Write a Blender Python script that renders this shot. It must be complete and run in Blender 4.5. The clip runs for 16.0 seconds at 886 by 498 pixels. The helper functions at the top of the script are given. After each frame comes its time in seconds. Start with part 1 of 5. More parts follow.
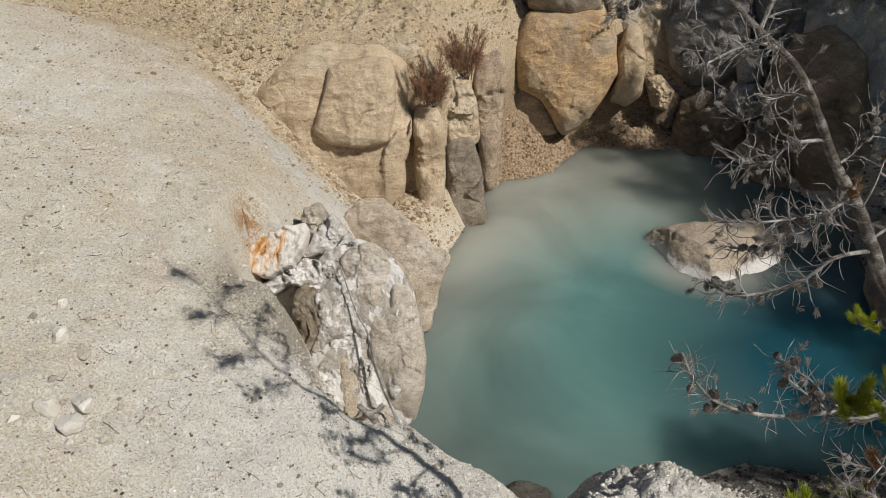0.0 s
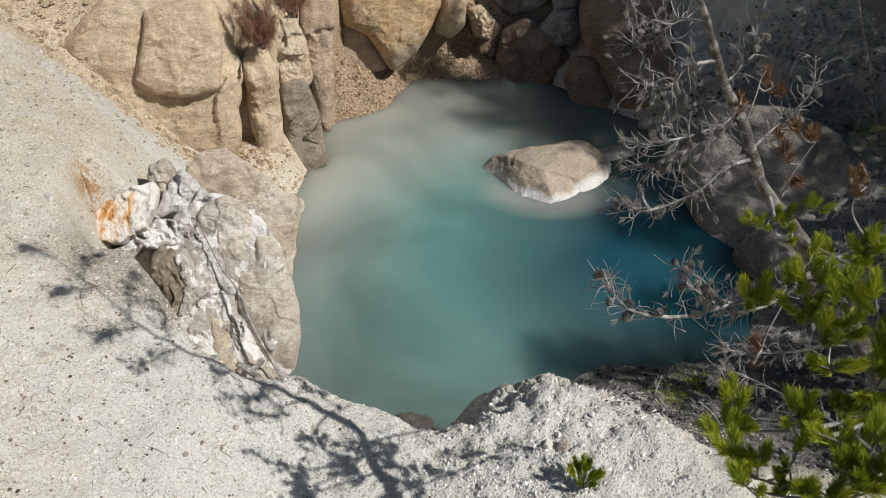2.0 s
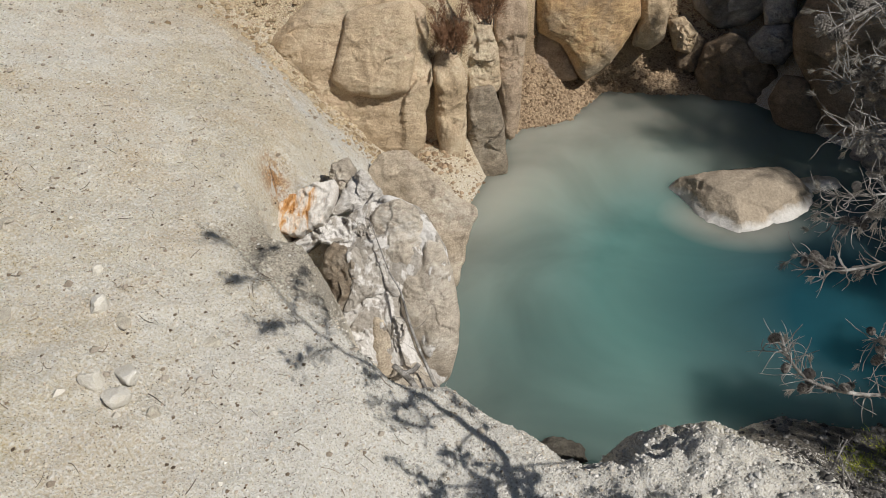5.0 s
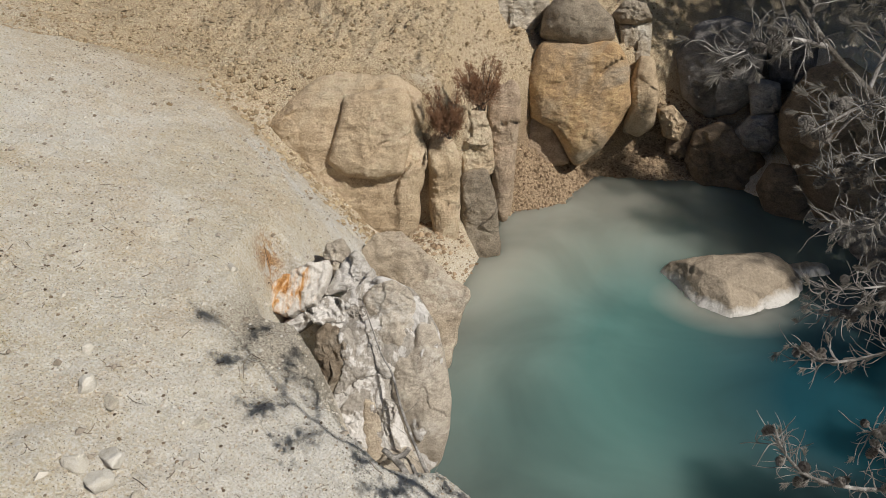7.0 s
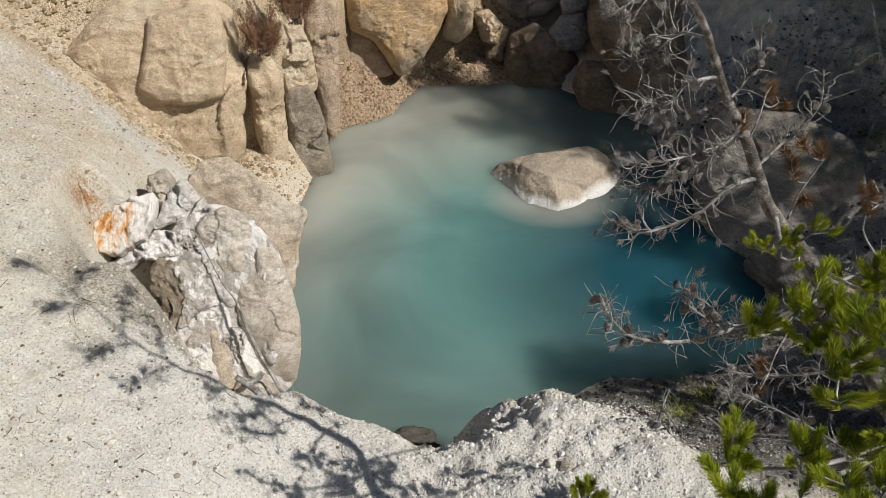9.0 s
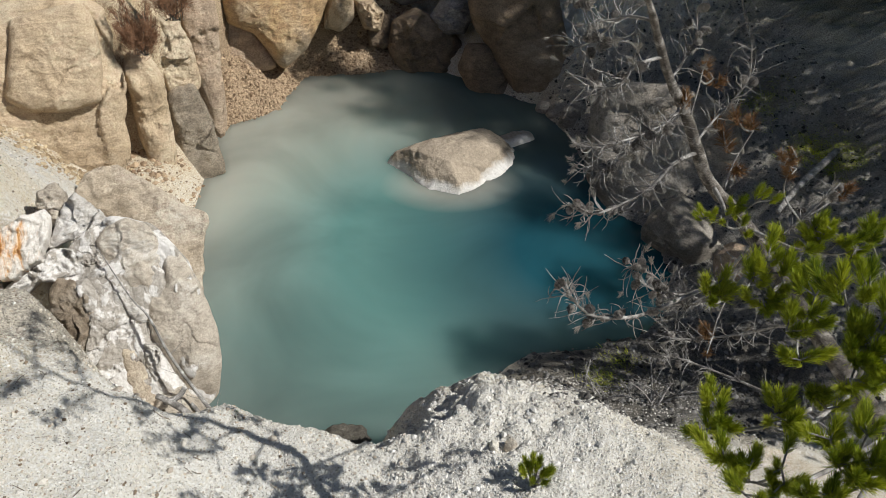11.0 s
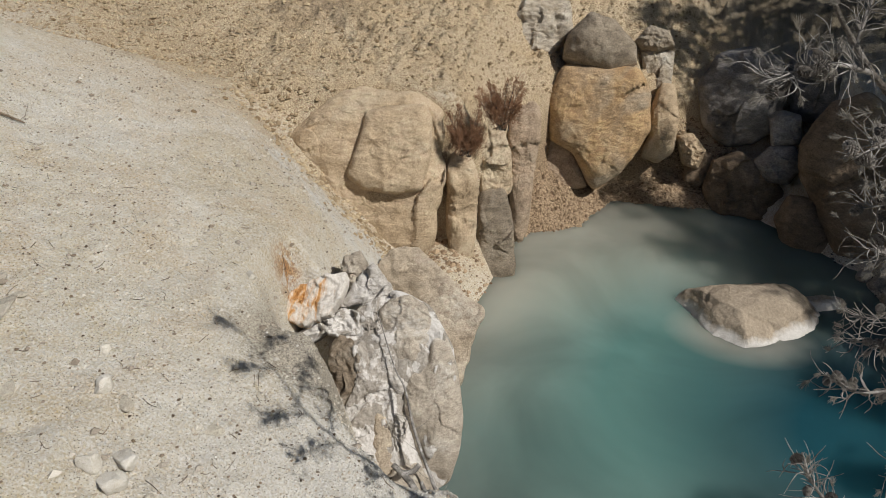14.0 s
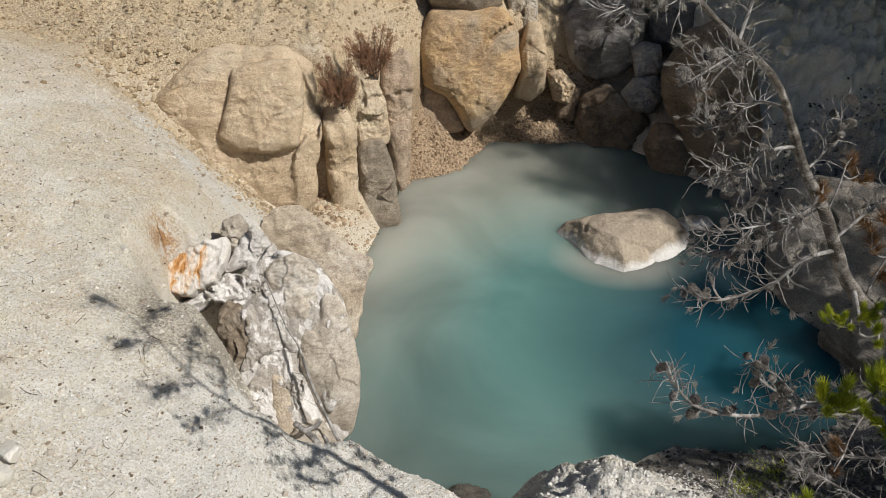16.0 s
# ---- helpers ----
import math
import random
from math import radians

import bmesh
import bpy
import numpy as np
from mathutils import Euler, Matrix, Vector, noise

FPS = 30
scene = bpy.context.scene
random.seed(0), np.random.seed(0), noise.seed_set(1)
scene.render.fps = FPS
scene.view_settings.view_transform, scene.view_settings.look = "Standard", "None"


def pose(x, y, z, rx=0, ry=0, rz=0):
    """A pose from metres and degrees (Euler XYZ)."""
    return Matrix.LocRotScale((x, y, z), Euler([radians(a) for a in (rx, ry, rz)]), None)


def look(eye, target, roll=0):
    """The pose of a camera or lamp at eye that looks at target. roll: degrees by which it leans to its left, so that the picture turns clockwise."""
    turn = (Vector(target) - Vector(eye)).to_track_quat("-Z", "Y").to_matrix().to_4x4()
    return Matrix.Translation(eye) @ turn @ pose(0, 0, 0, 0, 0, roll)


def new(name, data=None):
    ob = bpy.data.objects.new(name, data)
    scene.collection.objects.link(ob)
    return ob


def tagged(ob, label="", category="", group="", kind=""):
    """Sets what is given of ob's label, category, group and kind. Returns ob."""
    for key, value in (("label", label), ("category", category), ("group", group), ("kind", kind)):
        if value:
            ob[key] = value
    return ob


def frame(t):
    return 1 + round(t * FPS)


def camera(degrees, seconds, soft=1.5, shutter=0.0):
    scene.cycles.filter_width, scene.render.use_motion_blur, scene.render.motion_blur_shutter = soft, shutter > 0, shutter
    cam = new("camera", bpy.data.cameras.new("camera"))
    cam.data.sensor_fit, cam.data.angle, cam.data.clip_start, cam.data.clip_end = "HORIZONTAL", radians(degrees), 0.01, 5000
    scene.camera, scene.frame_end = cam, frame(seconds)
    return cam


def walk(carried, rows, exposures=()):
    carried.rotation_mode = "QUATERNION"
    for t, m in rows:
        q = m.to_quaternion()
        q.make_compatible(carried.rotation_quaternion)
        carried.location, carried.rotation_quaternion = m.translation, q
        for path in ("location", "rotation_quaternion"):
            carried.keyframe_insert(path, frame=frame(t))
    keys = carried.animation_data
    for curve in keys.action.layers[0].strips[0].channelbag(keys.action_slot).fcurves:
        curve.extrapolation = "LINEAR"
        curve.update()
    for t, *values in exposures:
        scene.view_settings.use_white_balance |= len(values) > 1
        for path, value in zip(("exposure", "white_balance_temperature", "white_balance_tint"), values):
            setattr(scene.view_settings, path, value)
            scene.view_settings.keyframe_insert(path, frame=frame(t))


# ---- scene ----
# ---- camera ----
cam = camera(58.26, 16.0, soft=0.8)
PATH = [
    (0.0, (0.200, -0.055, 3.794), (-0.654, 3.157, 1.569), -1.70),
    (0.5, (0.189, -0.070, 3.785), (-0.490, 3.023, 1.341), -1.73),
    (1.0, (0.117, -0.078, 3.788), (-0.108, 3.052, 1.308), 1.12),
    (1.5, (0.006, -0.085, 3.803), (-0.016, 3.050, 1.319), 1.24),
    (2.0, (-0.052, -0.092, 3.805), (0.010, 3.051, 1.331), 1.89),
    (2.5, (-0.070, -0.086, 3.797), (0.103, 3.046, 1.315), 2.79),
    (3.0, (-0.042, -0.040, 3.799), (-0.090, 3.077, 1.293), 1.91),
    (3.5, (-0.013, 0.006, 3.787), (-0.529, 3.074, 1.274), -0.00),
    (3.7, (-0.011, 0.015, 3.784), (-0.704, 3.052, 1.275), -1.59),
    (5.8, (-0.006, 0.034, 3.804), (-0.846, 3.178, 1.478), -2.00),
    (6.0, (-0.007, 0.033, 3.805), (-0.844, 3.224, 1.544), -1.76),
    (6.5, (-0.009, 0.034, 3.813), (-0.845, 3.269, 1.614), -1.27),
    (7.0, (-0.010, 0.031, 3.819), (-0.841, 3.310, 1.683), -1.07),
    (7.5, (-0.009, 0.027, 3.816), (-0.831, 3.318, 1.696), -1.04),
    (8.0, (0.004, 0.016, 3.813), (-0.653, 3.335, 1.678), -1.86),
    (8.5, (0.004, -0.002, 3.805), (-0.148, 3.259, 1.493), 0.96),
    (9.0, (-0.000, -0.000, 3.800), (-0.000, 3.148, 1.332), 1.19),
    (9.5, (-0.020, 0.004, 3.798), (0.010, 3.137, 1.311), -0.48),
    (10.0, (-0.070, 0.022, 3.803), (0.337, 3.129, 1.316), 1.38),
    (10.2, (-0.098, 0.030, 3.804), (0.437, 3.119, 1.320), 1.85),
    (12.3, (-0.231, 0.054, 3.786), (0.285, 3.091, 1.233), 4.96),
    (12.5, (-0.206, 0.055, 3.786), (-0.057, 3.119, 1.219), 3.13),
    (13.0, (-0.118, 0.039, 3.793), (-0.616, 3.104, 1.271), 1.21),
    (13.5, (-0.074, 0.021, 3.788), (-1.027, 3.139, 1.472), -1.02),
    (14.0, (-0.055, 0.015, 3.801), (-0.945, 3.331, 1.750), 0.89),
    (14.5, (-0.042, 0.011, 3.802), (-0.861, 3.324, 1.716), -0.65),
    (15.0, (-0.027, 0.010, 3.808), (-0.607, 3.327, 1.648), 0.01),
    (15.5, (-0.017, 0.004, 3.806), (-0.469, 3.344, 1.651), -0.00),
    (16.0, (-0.006, -0.000, 3.810), (-0.335, 3.288, 1.555), 0.50),
]
EXPOSURES = [(0.0, -0.31, 6400, 10), (0.5, -0.29, 6350, 10), (1.5, -0.06, 6200, 9), (2.8, -0.09, 6200, 9), (3.5, -0.19, 6300, 9), (6.0, -0.34, 6450, 10), (7.0, -0.38, 6550, 10), (8.0, -0.29, 6450, 10), (9.0, -0.07, 6350, 10),
             (10.0, 0.0, 6300, 9), (12.5, -0.02, 6150, 8), (13.0, -0.21, 6250, 9), (14.0, -0.40, 6450, 10), (14.5, -0.40, 6450, 10), (15.2, -0.26, 6450, 10), (16.0, -0.11, 6350, 10)]
walk(cam, [(t, look(eye, target, roll)) for t, eye, target, roll in PATH], EXPOSURES)

# ---- light ----
SUN_WAY = Vector((-0.64, 0.25, -0.74)).normalized()
world = bpy.data.worlds.new("sky")
scene.world = world
world.use_nodes = True
wn = world.node_tree.nodes
sky = wn.new("ShaderNodeTexSky")
sky.sky_type = "NISHITA"
sky.sun_disc = False
sky.sun_elevation = math.asin(-SUN_WAY.z)
sky.sun_rotation = math.atan2(-SUN_WAY.x, -SUN_WAY.y)
world.node_tree.links.new(sky.outputs[0], wn["Background"].inputs[0])
wn["Background"].inputs[1].default_value = 0.045
sun = new("sun", bpy.data.lights.new("sun", "SUN"))
sun.data.energy = 5.0
sun.data.angle = radians(0.53)
sun.data.color = (1.0, 0.95, 0.87)
sun.rotation_euler = SUN_WAY.to_track_quat("-Z", "Y").to_euler()


# ---- materials ----
def ramp(nt, fac, stops):
    n = nt.nodes.new("ShaderNodeValToRGB")
    el = n.color_ramp.elements
    while len(el) < len(stops):
        el.new(0.5)
    for e, (p, c) in zip(el, stops):
        e.position, e.color = p, (*c, 1.0) if len(c) == 3 else c
    nt.links.new(fac, n.inputs[0])
    return n.outputs[0]


def tex(nt, kind, scale, detail=4.0, rough=0.55, vec=None, distortion=0.0):
    if kind == "noise":
        n = nt.nodes.new("ShaderNodeTexNoise")
        n.inputs["Detail"].default_value = detail
        n.inputs["Roughness"].default_value = rough
        n.inputs["Distortion"].default_value = distortion
    else:
        n = nt.nodes.new("ShaderNodeTexVoronoi")
        n.feature = kind
    n.inputs["Scale"].default_value = scale
    if vec is not None:
        nt.links.new(vec, n.inputs["Vector"])
    return n.outputs[0]


def mix(nt, fac, a, b, mode="MIX"):
    n = nt.nodes.new("ShaderNodeMix")
    n.data_type, n.blend_type = "RGBA", mode
    for sock, v in ((n.inputs["Factor"], fac), (n.inputs[6], a), (n.inputs[7], b)):
        if isinstance(v, (int, float)):
            sock.default_value = v
        elif isinstance(v, tuple):
            sock.default_value = (*v, 1.0)
        else:
            nt.links.new(v, sock)
    return n.outputs[2]


def calc(nt, op, a, b=0.0, clamp=False):
    n = nt.nodes.new("ShaderNodeMath")
    n.operation, n.use_clamp = op, clamp
    for sock, v in ((n.inputs[0], a), (n.inputs[1], b)):
        if isinstance(v, (int, float)):
            sock.default_value = v
        else:
            nt.links.new(v, sock)
    return n.outputs[0]


def bump(nt, bsdf, heights):
    last = None
    for h, strength, dist in heights:
        n = nt.nodes.new("ShaderNodeBump")
        n.inputs["Strength"].default_value = strength
        n.inputs["Distance"].default_value = dist
        nt.links.new(h, n.inputs["Height"])
        if last:
            nt.links.new(last, n.inputs["Normal"])
        last = n.outputs[0]
    nt.links.new(last, bsdf.inputs["Normal"])


def material(name, rough=0.9):
    m = bpy.data.materials.new(name)
    m.use_nodes = True
    b = m.node_tree.nodes["Principled BSDF"]
    b.inputs["Roughness"].default_value = rough
    b.inputs["Specular IOR Level"].default_value = 0.25
    return m, m.node_tree, b


def place(nt):
    """Position in the world, in metres."""
    return nt.nodes.new("ShaderNodeNewGeometry").outputs["Position"]


def spot(nt, pos, centre, size):
    """1 at the centre, falling to 0 at the given half sizes."""
    n = nt.nodes.new("ShaderNodeVectorMath")
    n.operation = "SUBTRACT"
    nt.links.new(pos, n.inputs[0])
    n.inputs[1].default_value = centre
    k = nt.nodes.new("ShaderNodeVectorMath")
    k.operation = "DIVIDE"
    nt.links.new(n.outputs[0], k.inputs[0])
    k.inputs[1].default_value = size
    g = nt.nodes.new("ShaderNodeVectorMath")
    g.operation = "LENGTH"
    nt.links.new(k.outputs[0], g.inputs[0])
    return calc(nt, "SUBTRACT", 1.0, g.outputs["Value"], True)


def rock_material(name, dark, mid, light, scale=1.0, stain=None, relief=1.0, grain=1.0, mottle=0.42):
    m, nt, b = material(name)
    pos = place(nt)
    big = tex(nt, "noise", 2.2 * scale, 6, 0.6, pos, 0.4)
    beds = nt.nodes.new("ShaderNodeMapping")
    beds.inputs["Scale"].default_value = (0.7, 0.7, 1.7)
    beds.inputs["Rotation"].default_value = (0.15, 0.1, 0)
    nt.links.new(pos, beds.inputs[0])
    mid_ = tex(nt, "noise", 13 * scale, 8, 0.72, beds.outputs[0], 0.3)
    fine = tex(nt, "noise", 75 * scale, 5, 0.7, pos)
    col = ramp(nt, big, [(0.30, dark), (0.52, mid), (0.72, light)])
    if stain:
        area = tex(nt, "noise", 1.3 * scale, 3, 0.5, pos, 1.0)
        col = mix(nt, ramp(nt, area, [(0.48, (0, 0, 0)), (0.66, (1, 1, 1))]), col, stain)
    col = mix(nt, mottle, col, ramp(nt, mid_, [(0.34, (0.18, 0.18, 0.18)), (0.66, (0.84, 0.84, 0.84))]), "OVERLAY")
    col = mix(nt, 0.32 * grain, col, ramp(nt, fine, [(0.36, (0.1, 0.1, 0.1)), (0.64, (0.93, 0.93, 0.93))]), "OVERLAY")
    edge = nt.nodes.new("ShaderNodeTexVoronoi")
    edge.feature = "DISTANCE_TO_EDGE"
    edge.inputs["Scale"].default_value = 3.1 * scale
    warp = nt.nodes.new("ShaderNodeVectorMath")
    warp.operation = "ADD"
    nt.links.new(pos, warp.inputs[0])
    nt.links.new(mix(nt, 1.0, (0, 0, 0), tex(nt, "noise", 4 * scale, 5, 0.6, pos)), warp.inputs[1])
    nt.links.new(warp.outputs[0], edge.inputs["Vector"])
    split = ramp(nt, edge.outputs[0], [(0.0, (0, 0, 0)), (0.018, (1, 1, 1))])
    some = ramp(nt, tex(nt, "noise", 1.7 * scale, 2, 0.5, pos), [(0.5, (1, 1, 1)), (0.58, (0, 0, 0))])
    split = mix(nt, some, split, (1, 1, 1))
    col = mix(nt, 0.55, col, mix(nt, split, (0.3, 0.25, 0.2), (1, 1, 1)), "MULTIPLY")
    nt.links.new(col, b.inputs["Base Color"])
    k = relief / scale
    bump(nt, b, [(big, 0.4, 0.05 * k), (mid_, 0.9, 0.045 * k), (split, 0.5, 0.012 * k), (fine, 0.9 * grain, 0.014 * k)])
    return m


def make_ground():
    m, nt, b = material("pale_dust")
    pos = place(nt)
    big = tex(nt, "noise", 0.9, 5, 0.6, pos, 0.5)
    mid = tex(nt, "noise", 6, 6, 0.65, pos)
    grit = tex(nt, "noise", 90, 4, 0.7, pos)
    col = ramp(nt, big, [(0.30, (0.68, 0.60, 0.465)), (0.48, (0.77, 0.71, 0.595)), (0.68, (0.81, 0.77, 0.685))])
    col = mix(nt, 0.5, col, ramp(nt, mid, [(0.3, (0.34, 0.34, 0.34)), (0.7, (0.72, 0.72, 0.72))]), "OVERLAY")
    veil = tex(nt, "noise", 1.9, 6, 0.6, pos, 1.2)
    col = mix(nt, ramp(nt, veil, [(0.50, (0, 0, 0)), (0.68, (0.55, 0.55, 0.55))]), col, (0.80, 0.775, 0.715))
    # white sinter on the rim and mound
    rim = calc(nt, "MULTIPLY", spot(nt, pos, (-0.2, 1.9, 1.2), (2.1, 1.5, 1.2)), 1.9, True)
    col = mix(nt, calc(nt, "MULTIPLY", rim, 0.8), col, (0.78, 0.755, 0.705))
    warm = tex(nt, "noise", 2.3, 5, 0.62, pos, 0.6)
    col = mix(nt, ramp(nt, warm, [(0.46, (0, 0, 0)), (0.64, (0.5, 0.5, 0.5))]), col, mix(nt, rim, (0.68, 0.56, 0.41), (0.76, 0.73, 0.68)))
    # yellow-brown hill behind
    hill = calc(nt, "MULTIPLY", spot(nt, pos, (-2.7, 8.6, 1.6), (5.2, 4.6, 3.4)), calc(nt, "ADD", 0.2, calc(nt, "MULTIPLY", tex(nt, "noise", 1.6, 7, 0.7, pos, 0.8), 5.4)), True)
    col = mix(nt, calc(nt, "MULTIPLY", hill, 0.75), col, mix(nt, mid, (0.42, 0.29, 0.155), (0.60, 0.46, 0.285)))
    rill = calc(nt, "MULTIPLY", spot(nt, pos, (-3.3, 7.1, 2.0), (0.7, 0.55, 1.0)), 1.6, True)
    col = mix(nt, calc(nt, "MULTIPLY", rill, ramp(nt, tex(nt, "noise", 5, 5, 0.65, pos, 0.6), [(0.4, (0, 0, 0)), (0.6, (0.8, 0.8, 0.8))])), col, (0.26, 0.20, 0.14))
    # brown gravel of the beach
    beach = calc(nt, "MULTIPLY", spot(nt, pos, (-0.3, 7.35, 0.2), (1.5, 1.3, 0.95)), 3.0, True)
    col = mix(nt, calc(nt, "MULTIPLY", beach, 0.85), col, mix(nt, grit, (0.25, 0.17, 0.105), (0.47, 0.35, 0.23)))
    # grey sand on the shaded side, the trees' shade mixed into its colour
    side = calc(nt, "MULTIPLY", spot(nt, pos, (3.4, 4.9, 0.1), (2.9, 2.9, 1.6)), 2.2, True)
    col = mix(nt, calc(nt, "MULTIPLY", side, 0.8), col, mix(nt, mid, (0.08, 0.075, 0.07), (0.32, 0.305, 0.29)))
    # far ground behind the rocks: deep shade over plants, painted as dark colour
    wood_shade = calc(nt, "MULTIPLY", spot(nt, pos, (2.6, 10.6, 1.6), (3.0, 2.6, 2.6)), 3.0, True)
    col = mix(nt, calc(nt, "MULTIPLY", wood_shade, 0.85), col, mix(nt, mid, (0.05, 0.045, 0.03), (0.17, 0.14, 0.095)))
    # ground farther right, likewise painted near black for plants in shade
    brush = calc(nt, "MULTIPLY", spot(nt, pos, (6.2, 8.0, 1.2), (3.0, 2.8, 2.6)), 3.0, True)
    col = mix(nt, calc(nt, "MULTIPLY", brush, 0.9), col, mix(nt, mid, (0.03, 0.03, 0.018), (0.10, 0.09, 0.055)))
    # dark gravel shore, coloured near black to carry the trees' shade as well
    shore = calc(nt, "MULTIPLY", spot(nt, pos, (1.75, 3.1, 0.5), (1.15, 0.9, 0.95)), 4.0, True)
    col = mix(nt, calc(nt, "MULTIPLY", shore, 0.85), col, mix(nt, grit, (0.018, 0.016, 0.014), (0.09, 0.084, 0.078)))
    # rust and white mineral on the lip above the vent
    lip = calc(nt, "MULTIPLY", spot(nt, pos, (-1.90, 3.30, 1.40), (0.16, 0.22, 0.3)), 2.4, True)
    col = mix(nt, calc(nt, "MULTIPLY", lip, 0.9), col, ramp(nt, tex(nt, "noise", 11, 5, 0.6, pos, 0.8), [(0.36, (0.36, 0.16, 0.05)), (0.48, (0.52, 0.30, 0.13)), (0.56, (0.68, 0.62, 0.56))]))
    # pale wash down the gully
    wash = calc(nt, "MULTIPLY", spot(nt, pos, (-2.2, 4.6, 1.1), (1.1, 0.55, 0.9)), 2.2, True)
    col = mix(nt, calc(nt, "MULTIPLY", wash, ramp(nt, mid, [(0.35, (0, 0, 0)), (0.6, (0.9, 0.9, 0.9))])), col, (0.76, 0.74, 0.70))
    # grey crust along the lip of the vent
    crust = calc(nt, "MULTIPLY", spot(nt, pos, (-1.36, 2.62, 1.32), (0.72, 0.42, 0.6)), 2.4, True)
    col = mix(nt, calc(nt, "MULTIPLY", crust, 0.8), col, mix(nt, mid, (0.30, 0.26, 0.20), (0.56, 0.505, 0.425)))
    # yellow-grey bloom on the mound
    bloom = calc(nt, "MULTIPLY", spot(nt, pos, (0.5, 2.75, 0.85), (0.34, 0.24, 0.3)), 2.0, True)
    col = mix(nt, calc(nt, "MULTIPLY", bloom, 0.7), col, mix(nt, grit, (0.20, 0.18, 0.09), (0.50, 0.45, 0.30)))
    cells = tex(nt, "F1", 95, vec=pos)
    speck = ramp(nt, cells, [(0.17, (0.16, 0.13, 0.10)), (0.27, (1, 1, 1))])
    where = ramp(nt, tex(nt, "noise", 14, 4, 0.6, pos), [(0.38, (0, 0, 0)), (0.58, (1, 1, 1))])
    col = mix(nt, calc(nt, "MULTIPLY", where, 0.85), col, speck, "MULTIPLY")
    col = mix(nt, 0.55, col, ramp(nt, grit, [(0.36, (0.08, 0.08, 0.08)), (0.64, (0.95, 0.95, 0.95))]), "OVERLAY")
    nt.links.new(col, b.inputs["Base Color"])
    bump(nt, b, [(mid, 0.35, 0.03), (tex(nt, "noise", 38, 5, 0.75, pos), 0.8, 0.022), (grit, 0.9, 0.016)])
    return m


def make_water():
    m, nt, b = material("milky_water", 0.12)
    pos = place(nt)
    wob = tex(nt, "noise", 0.75, 4, 0.45, pos, 0.9)
    # dark teal right side: deep water plus tree shade put into the colour
    deep = calc(nt, "MULTIPLY", spot(nt, pos, (1.85, 4.55, 0), (1.75, 1.7, 1)), 1.5, True)
    green = calc(nt, "MULTIPLY", spot(nt, pos, (0.3, 4.7, 0), (1.35, 2.3, 1)), 1.4, True)
    silt = calc(nt, "MULTIPLY", spot(nt, pos, (-0.5, 6.4, 0), (1.9, 2.5, 1)), 1.7, True)
    col = mix(nt, green, mix(nt, silt, (0.13, 0.172, 0.157), (0.30, 0.315, 0.272)), (0.10, 0.205, 0.188))
    col = mix(nt, deep, col, (0.012, 0.060, 0.080))
    halo = calc(nt, "MULTIPLY", spot(nt, pos, (0.92, 5.55, 0), (0.62, 0.42, 1)), 1.8, True)
    col = mix(nt, calc(nt, "MULTIPLY", halo, 0.8), col, (0.33, 0.34, 0.295))
    col = mix(nt, 0.42, col, ramp(nt, wob, [(0.35, (0.25, 0.25, 0.25)), (0.65, (0.75, 0.75, 0.75))]), "OVERLAY")
    nt.links.new(col, b.inputs["Base Color"])
    b.subsurface_method = "BURLEY"
    b.inputs["Subsurface Weight"].default_value = 1.0
    b.inputs["Subsurface Radius"].default_value = (0.8, 1.0, 1.0)
    b.inputs["Subsurface Scale"].default_value = 0.7
    b.inputs["IOR"].default_value = 1.33
    b.inputs["Specular IOR Level"].default_value = 0.5
    bump(nt, b, [(tex(nt, "noise", 5, 3, 0.5, pos), 0.06, 0.03)])
    return m


GROUND = make_ground()
WATER = make_water()
TAN = rock_material("tan_rock", (0.40, 0.297, 0.19), (0.565, 0.44, 0.302), (0.665, 0.545, 0.40), stain=(0.58, 0.48, 0.35), mottle=0.26, grain=0.75, relief=0.75)
ORANGE = rock_material("orange_rock", (0.42, 0.30, 0.19), (0.58, 0.39, 0.21), (0.60, 0.46, 0.29), stain=(0.48, 0.385, 0.28))
GREY = rock_material("grey_rock", (0.26, 0.212, 0.16), (0.37, 0.31, 0.238), (0.47, 0.405, 0.325))
DUSTY = rock_material("dusty_grey_rock", (0.46, 0.415, 0.34), (0.57, 0.52, 0.435), (0.66, 0.605, 0.52), 4.0)
CHALK = rock_material("chalky_stone", (0.66, 0.61, 0.52), (0.78, 0.74, 0.66), (0.85, 0.82, 0.76), 4.0, mottle=0.25)
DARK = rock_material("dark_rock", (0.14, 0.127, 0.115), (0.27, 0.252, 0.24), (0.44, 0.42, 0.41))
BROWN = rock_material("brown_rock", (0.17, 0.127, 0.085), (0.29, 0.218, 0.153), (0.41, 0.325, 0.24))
PINK = rock_material("pink_rock", (0.36, 0.26, 0.185), (0.50, 0.38, 0.275), (0.58, 0.46, 0.35))
PALE = rock_material("pale_rock", (0.36, 0.30, 0.22), (0.52, 0.46, 0.38), (0.66, 0.62, 0.54), 2.0)
GREYBROWN = rock_material("grey_brown_rock", (0.20, 0.175, 0.145), (0.33, 0.295, 0.255), (0.46, 0.42, 0.37))
SMOOTH = rock_material("smooth_grey_rock", (0.40, 0.345, 0.28), (0.54, 0.475, 0.395), (0.69, 0.635, 0.56), 2.4, mottle=0.4)
SLAB = rock_material("tan_slab", (0.39, 0.315, 0.23), (0.53, 0.445, 0.345), (0.63, 0.555, 0.46), 1.4, relief=0.9)
